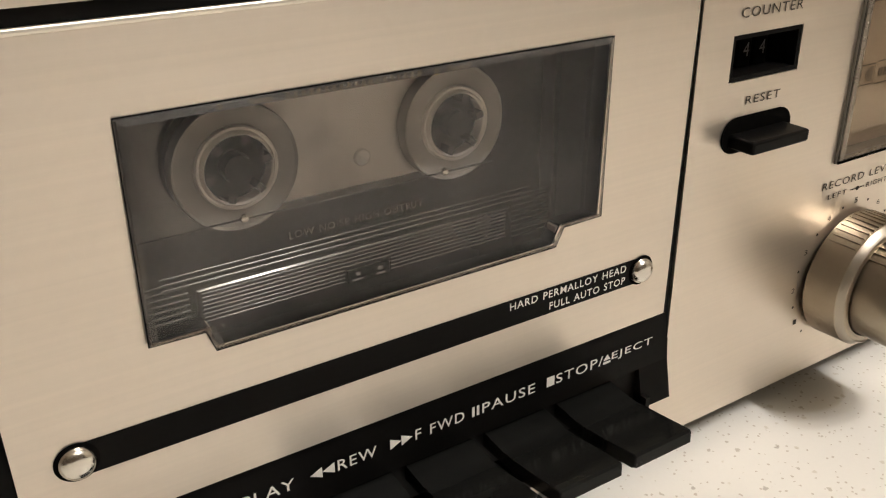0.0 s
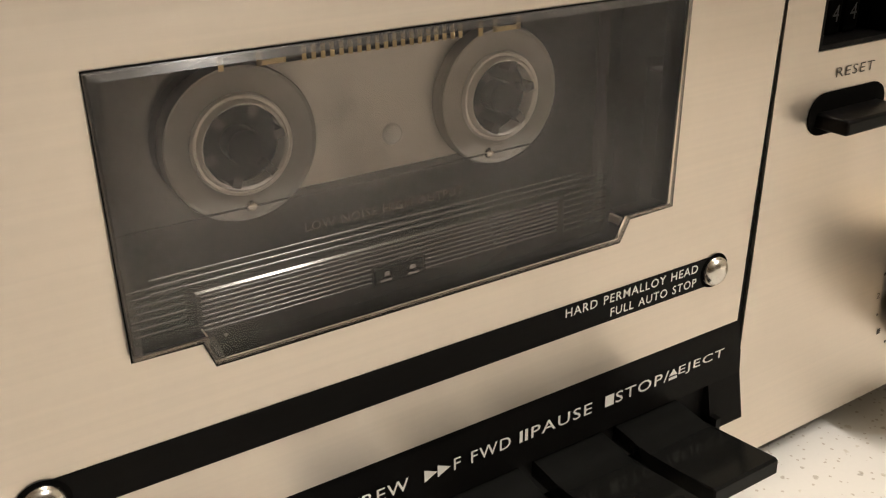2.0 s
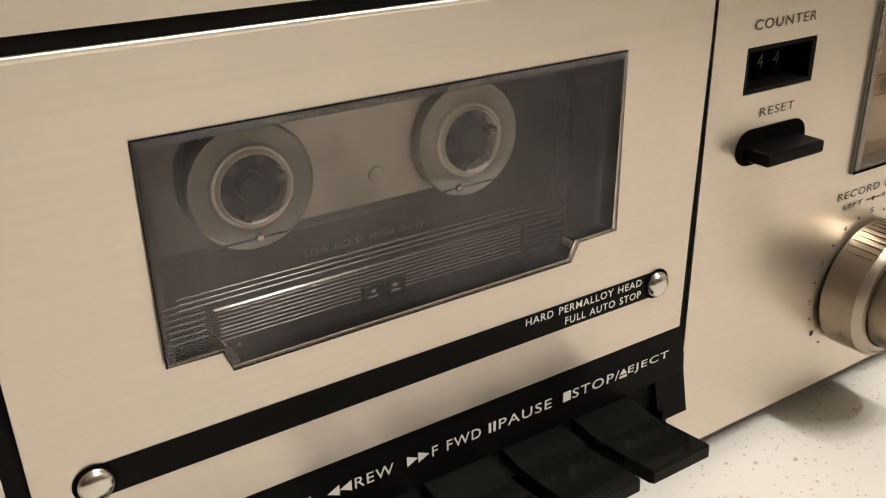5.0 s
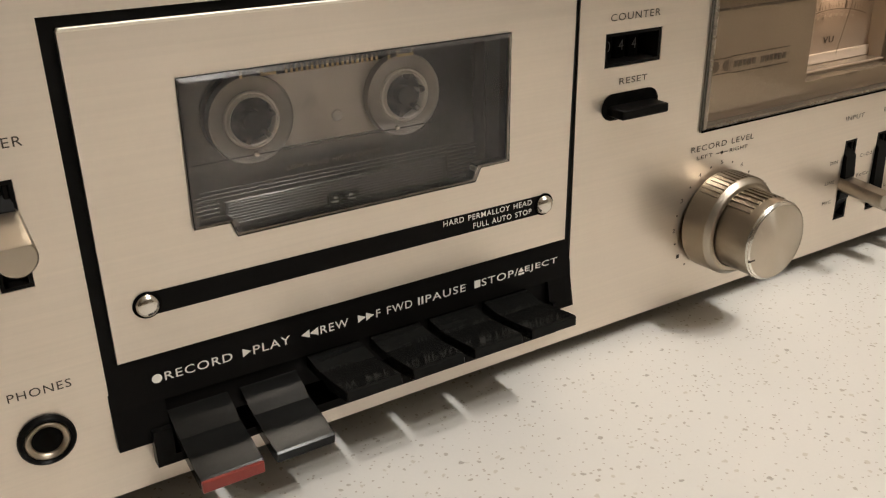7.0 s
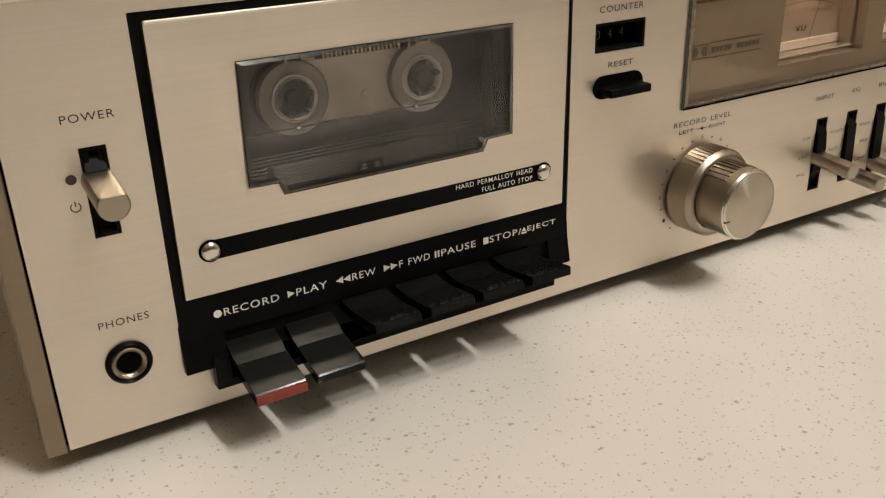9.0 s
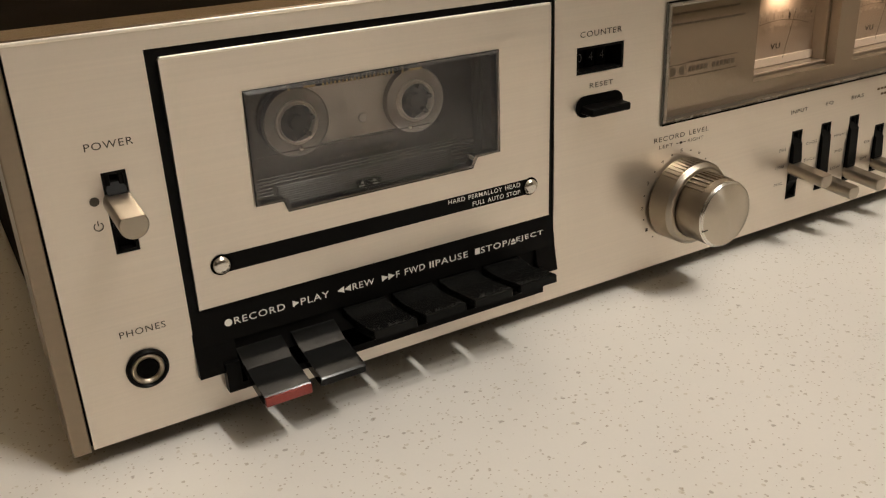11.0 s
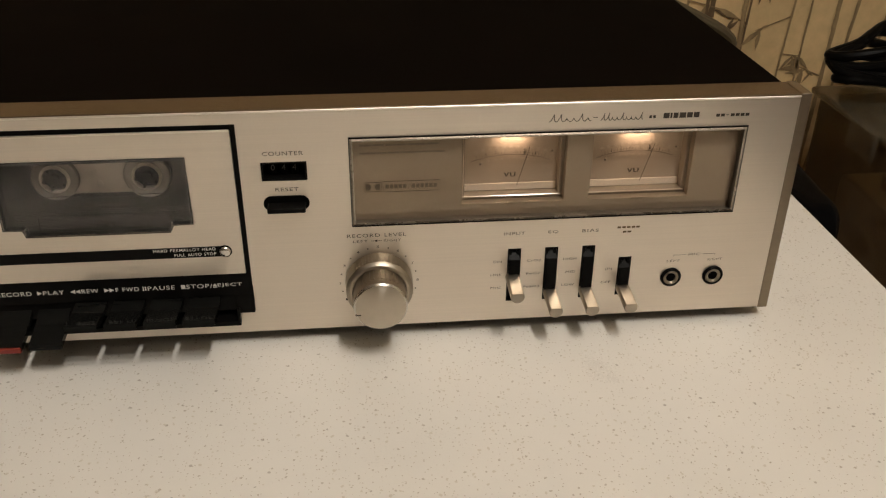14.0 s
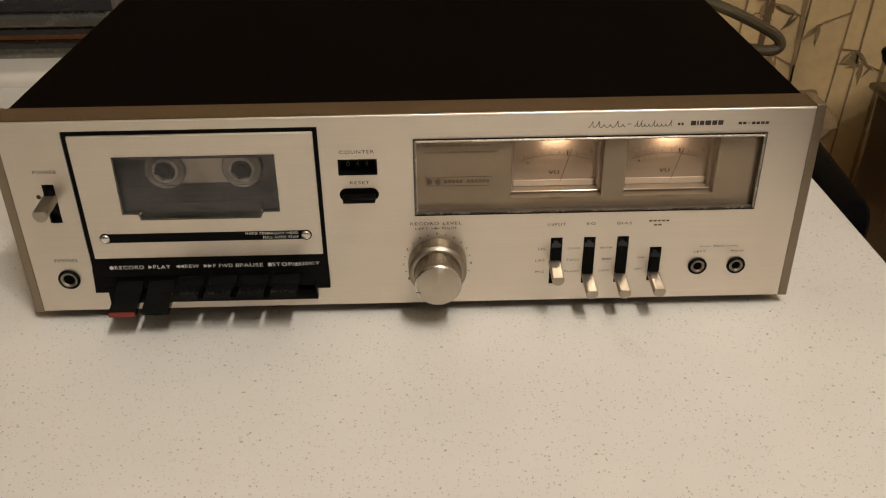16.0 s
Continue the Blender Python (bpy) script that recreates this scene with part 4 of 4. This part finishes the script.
part("shell_screw", lathe(0.1010, 0.0875, [(0.0016, 0.0130), (0.0016, 0.0127), (0.0013, 0.0125), (0.0, 0.0126)], 20), LINER, cass, "small centre screw", smooth=True)
bars([(0.0881 + 0.00136 * i, 0.0881 + 0.00136 * i + 0.00062, 0.0998, 0.1032) for i in range(19)], 0.0129, GOLD, cass, "tape_gauge")
bars([(0.0767, 0.0774, 0.1000, 0.1046), (0.0767, 0.0806, 0.1017, 0.1024), (0.0818, 0.0825, 0.1000, 0.1046), (0.0818, 0.0858, 0.1000, 0.1007)], 0.0129, GOLD, cass, "title_mark")
bars([(0.1160, 0.1168, 0.0996, 0.1046), (0.1186, 0.1236, 0.0999, 0.1006), (0.1186, 0.1193, 0.0999, 0.1040), (0.1229, 0.1236, 0.0999, 0.1040)], 0.0129, GOLD, cass, "title_mark")
lettering("LOW NOISE HIGH OUTPUT", 0.0864, 0.1130, 0.0757, 0.0013, 0.0129, GOLD_DARK, cass)

# ---- things behind ----
CASES = [(0.0120, (0.15, 0.14, 0.115)), (0.0065, (0.016, 0.014, 0.012)), (0.0065, (0.46, 0.17, 0.045)), (0.0065, (0.012, 0.010, 0.009)), (0.0045, (0.30, 0.23, 0.145)), (0.0110, (0.060, 0.056, 0.050)), (0.0350, (0.010, 0.009, 0.013)), (0.0060, (0.16, 0.03, 0.025))]
z = 0.012
for i, (h, col) in enumerate(CASES):
    cm = material("case_print", col, 0.25, 0, 0.3, (30, 30, 200), 300.0)
    off = (0.004, -0.003, 0.006, 0.0, 0.003, -0.004, 0.002, 0.005)[i]
    c = thing("disc_case", (-0.24, 0.56, z), "dark plastic disc case lying in a stack on the ledge", "disc case", "stack of disc cases")
    part("case_body", box(-0.42 + off, -0.085 + off, 0.452 + off, 0.62, z, z + h - 0.0004, 0.0006), cm, c)
    if i == 6:
        bars([(-0.40 + 0.022 * k, -0.385 + 0.022 * k, z + 0.0125, z + 0.0155) for k in range(13) if k not in (5, 10, 11)], 0.452 + off, SCALE, c)
    z += h
plant_mat = material("pale_green_ornament", (0.30, 0.31, 0.20), 0.6, 0, 0.3, (60, 60, 60), 400.0, 0.3)
orn = thing("ornament", (-0.10, 0.53, z), "pale greenish rounded ornament on the disc cases", "ornament")
ob = bmesh.new()
bmesh.ops.create_icosphere(ob, subdivisions=3, radius=0.022, matrix=Matrix.Translation((-0.112, 0.52, z + 0.018)))
for v in ob.verts:
    v.co += (v.co - Vector((-0.112, 0.52, z + 0.018))) * 0.5 * noise.noise(v.co * 60)
    v.co.z = max(v.co.z, z)
part("ornament_body", ob, plant_mat, orn, smooth=True)


def tube(points, r, seg=10):
    cu = bpy.data.curves.new("tube", "CURVE")
    cu.dimensions, cu.bevel_depth, cu.bevel_resolution, cu.resolution_u = "3D", r, 3, 8
    sp = cu.splines.new("NURBS")
    sp.points.add(len(points) - 1)
    for p, c in zip(sp.points, points):
        p.co = (*c, 1)
    sp.use_endpoint_u, sp.order_u = True, 4
    o = bpy.data.objects.new("tube", cu)
    me = bpy.data.meshes.new_from_object(o)
    bpy.data.objects.remove(o)
    bpy.data.curves.remove(cu)
    return me


HOSE = material("olive_grey_cable", (0.06, 0.043, 0.019), 0.55, 0, 0.15, (60, 60, 60))
cable = part("mains_cable", tube([(0.40, 0.60, 0.03), (0.44, 0.45, 0.088), (0.498, 0.42, 0.0685), (0.5275, 0.42, 0.057), (0.558, 0.42, 0.042), (0.579, 0.42, 0.030), (0.579, 0.42, 0.017), (0.556, 0.42, 0.018), (0.530, 0.42, 0.024), (0.47, 0.45, 0.020), (0.40, 0.55, -0.010)], 0.0055), HOSE, smooth=True)
tagged(cable, "thick olive-grey cable looping behind the deck", "cable")

WOOD = material("light_wood_table", (0.42, 0.27, 0.13), 0.45, 0, 0.2, (4, 40, 4), 200.0, 0.15)
table = thing("side_table", (1.2, 0.55, -0.92), "light wooden low side table beside the worktop", "table")
part("tabletop", box(0.60, 1.80, 0.28, 0.835, -0.372, -0.345, 0.003), WOOD, table)
for lx in (0.64, 1.75):
    for ly in (0.33, 0.79):
        part("leg", box(lx - 0.025, lx + 0.025, ly - 0.025, ly + 0.025, -0.92, -0.372, 0.003), WOOD, table)

CRATE = clear("cloudy_clear_plastic", (0.62, 0.56, 0.46), 0.16, (0.34, 0.30, 0.22), 0.25)
crate = thing("storage_box", (1.05, 0.56, -0.345), "cloudy clear plastic storage box on the table", "storage box")
for a in ((0.850, 1.30, 0.45, 0.454, -0.345, -0.141), (0.850, 1.30, 0.716, 0.72, -0.345, -0.141), (0.850, 0.854, 0.454, 0.716, -0.345, -0.141), (1.296, 1.30, 0.454, 0.716, -0.345, -0.141), (0.854, 1.296, 0.454, 0.716, -0.345, -0.341)):
    part("box_wall", box(*a), CRATE, crate)
part("box_lid", box(0.838, 1.31, 0.44, 0.73, -0.141, -0.131, 0.004), CRATE, crate, "cloudy clear lid with a clip rim")
part("lid_clip", box(0.832, 0.839, 0.55, 0.61, -0.167, -0.131, 0.002), CRATE, crate, "clear lid clip")
CARD = material("cream_carton", (0.55, 0.47, 0.34), 0.7, 0, 0.1, (20, 20, 20), 200.0)
carton = part("carton", box(0.862, 1.05, 0.48, 0.65, -0.340, -0.226, 0.003), CARD)
tagged(carton, "cream cardboard carton inside the storage box", "carton")
redbox = part("small_red_box", box(0.887, 0.937, 0.55, 0.60, -0.2255, -0.205, 0.003), RED)
tagged(redbox, "small red packet on the carton", "packet")
DARKSTUFF = material("dark_olive_cloth", (0.05, 0.04, 0.025), 0.8, 0, 0.4, (30, 30, 30), 200.0, 0.4)
cloth = bmesh.new()
bmesh.ops.create_icosphere(cloth, subdivisions=4, radius=0.11, matrix=Matrix.Translation((1.16, 0.585, -0.235)))
for v in cloth.verts:
    v.co += (v.co - Vector((1.16, 0.585, -0.235))) * 0.35 * noise.noise(v.co * 14)
    v.co.z = max(v.co.z, -0.3405)
tagged(part("folded_cloth", cloth, DARKSTUFF, smooth=True), "crumpled dark olive cloth in the storage box", "cloth")
POT = material("brown_glazed_clay", (0.20, 0.075, 0.03), 0.45, 0, 0.25, (25, 25, 25), 300.0, 0.2)
pot = bmesh.new()
bmesh.ops.create_icosphere(pot, subdivisions=3, radius=0.05, matrix=Matrix.Translation((0.755, 0.60, -0.297)) @ Matrix.Diagonal((1.0, 1.0, 0.9, 1)))
for v in pot.verts:
    v.co.z = max(v.co.z, -0.345)
    v.co += (v.co - Vector((0.755, 0.60, -0.297))) * 0.1 * noise.noise(v.co * 25)
    v.co.z = max(v.co.z, -0.345)
tagged(part("clay_pot", pot, POT, smooth=True), "small brown clay pot on the table", "pot")
BAG = material("brown_paper", (0.23, 0.15, 0.075), 0.75, 0, 0.3, (25, 25, 25), 200.0, 0.3)
bag = box(0.66, 0.79, 0.70, 0.80, -0.345, -0.165, 0.012, 2)
bmesh.ops.subdivide_edges(bag, edges=bag.edges[:], cuts=4, use_grid_fill=True)
for v in bag.verts:
    if v.co.z > -0.34:
        v.co += Vector((noise.noise(v.co * 22), noise.noise(v.co * 22 + Vector((9, 0, 0))), noise.noise(v.co * 18 + Vector((0, 7, 0))))) * 0.018
tagged(part("paper_bag", bag, BAG), "crumpled brown paper bag against the wall", "bag")
coil_pts = []
for i in range(90):
    a = i * 0.42
    rr = 0.085 + 0.022 * math.sin(i * 1.7)
    coil_pts.append((0.950 + rr * 1.3 * math.cos(a), 0.675 + rr * 0.7 * math.sin(a), -0.124 + 0.027 * (0.5 + 0.5 * math.sin(i * 0.9)) + i * 0.0006))
coil = part("coiled_cable", tube(coil_pts, 0.0065), BLACK, smooth=True)
tagged(coil, "black coiled cable heaped on the box lid", "cable")
chair = thing("padded_chair", (0.62, 0.30, -0.92), "black padded chair pushed against the worktop edge", "chair")
PAD = material("black_vinyl", (0.003, 0.0028, 0.003), 0.22, 0, 0.2, (30, 30, 30), 500.0, 0.1, ior=1.07)


def backrest():
    """A thick padded slab whose end tapers and rounds off."""
    bm = box(0.5225, 0.588, 0.130, 0.50, -0.46, -0.008, 0.019, 5)
    for v in bm.verts:
        k = min(max((0.30 - v.co.y) / 0.172, 0.0), 1.0)
        v.co.x = 0.5225 + (v.co.x - 0.5225) * (1 - 0.52 * k ** 1.4)
    return bm


part("backrest", backrest(), PAD, chair, "black vinyl backrest", smooth=True)
part("seat", box(0.53, 0.60, 0.16, 0.46, -0.50, -0.44, 0.02, 4), PAD, chair, smooth=True)
part("post", box(0.545, 0.575, 0.29, 0.33, -0.90, -0.49, 0.004), CHROME, chair)
part("base", box(0.53, 0.66, 0.22, 0.40, -0.92, -0.90, 0.004), BLACK, chair)
wire = part("red_wire", tube([(0.66, 0.31, -0.342), (0.74, 0.36, -0.3425), (0.80, 0.34, -0.3425), (0.88, 0.38, -0.342), (0.95, 0.36, -0.3425)], 0.0025), RED, smooth=True)
tagged(wire, "thin red wire lying on the table", "wire")
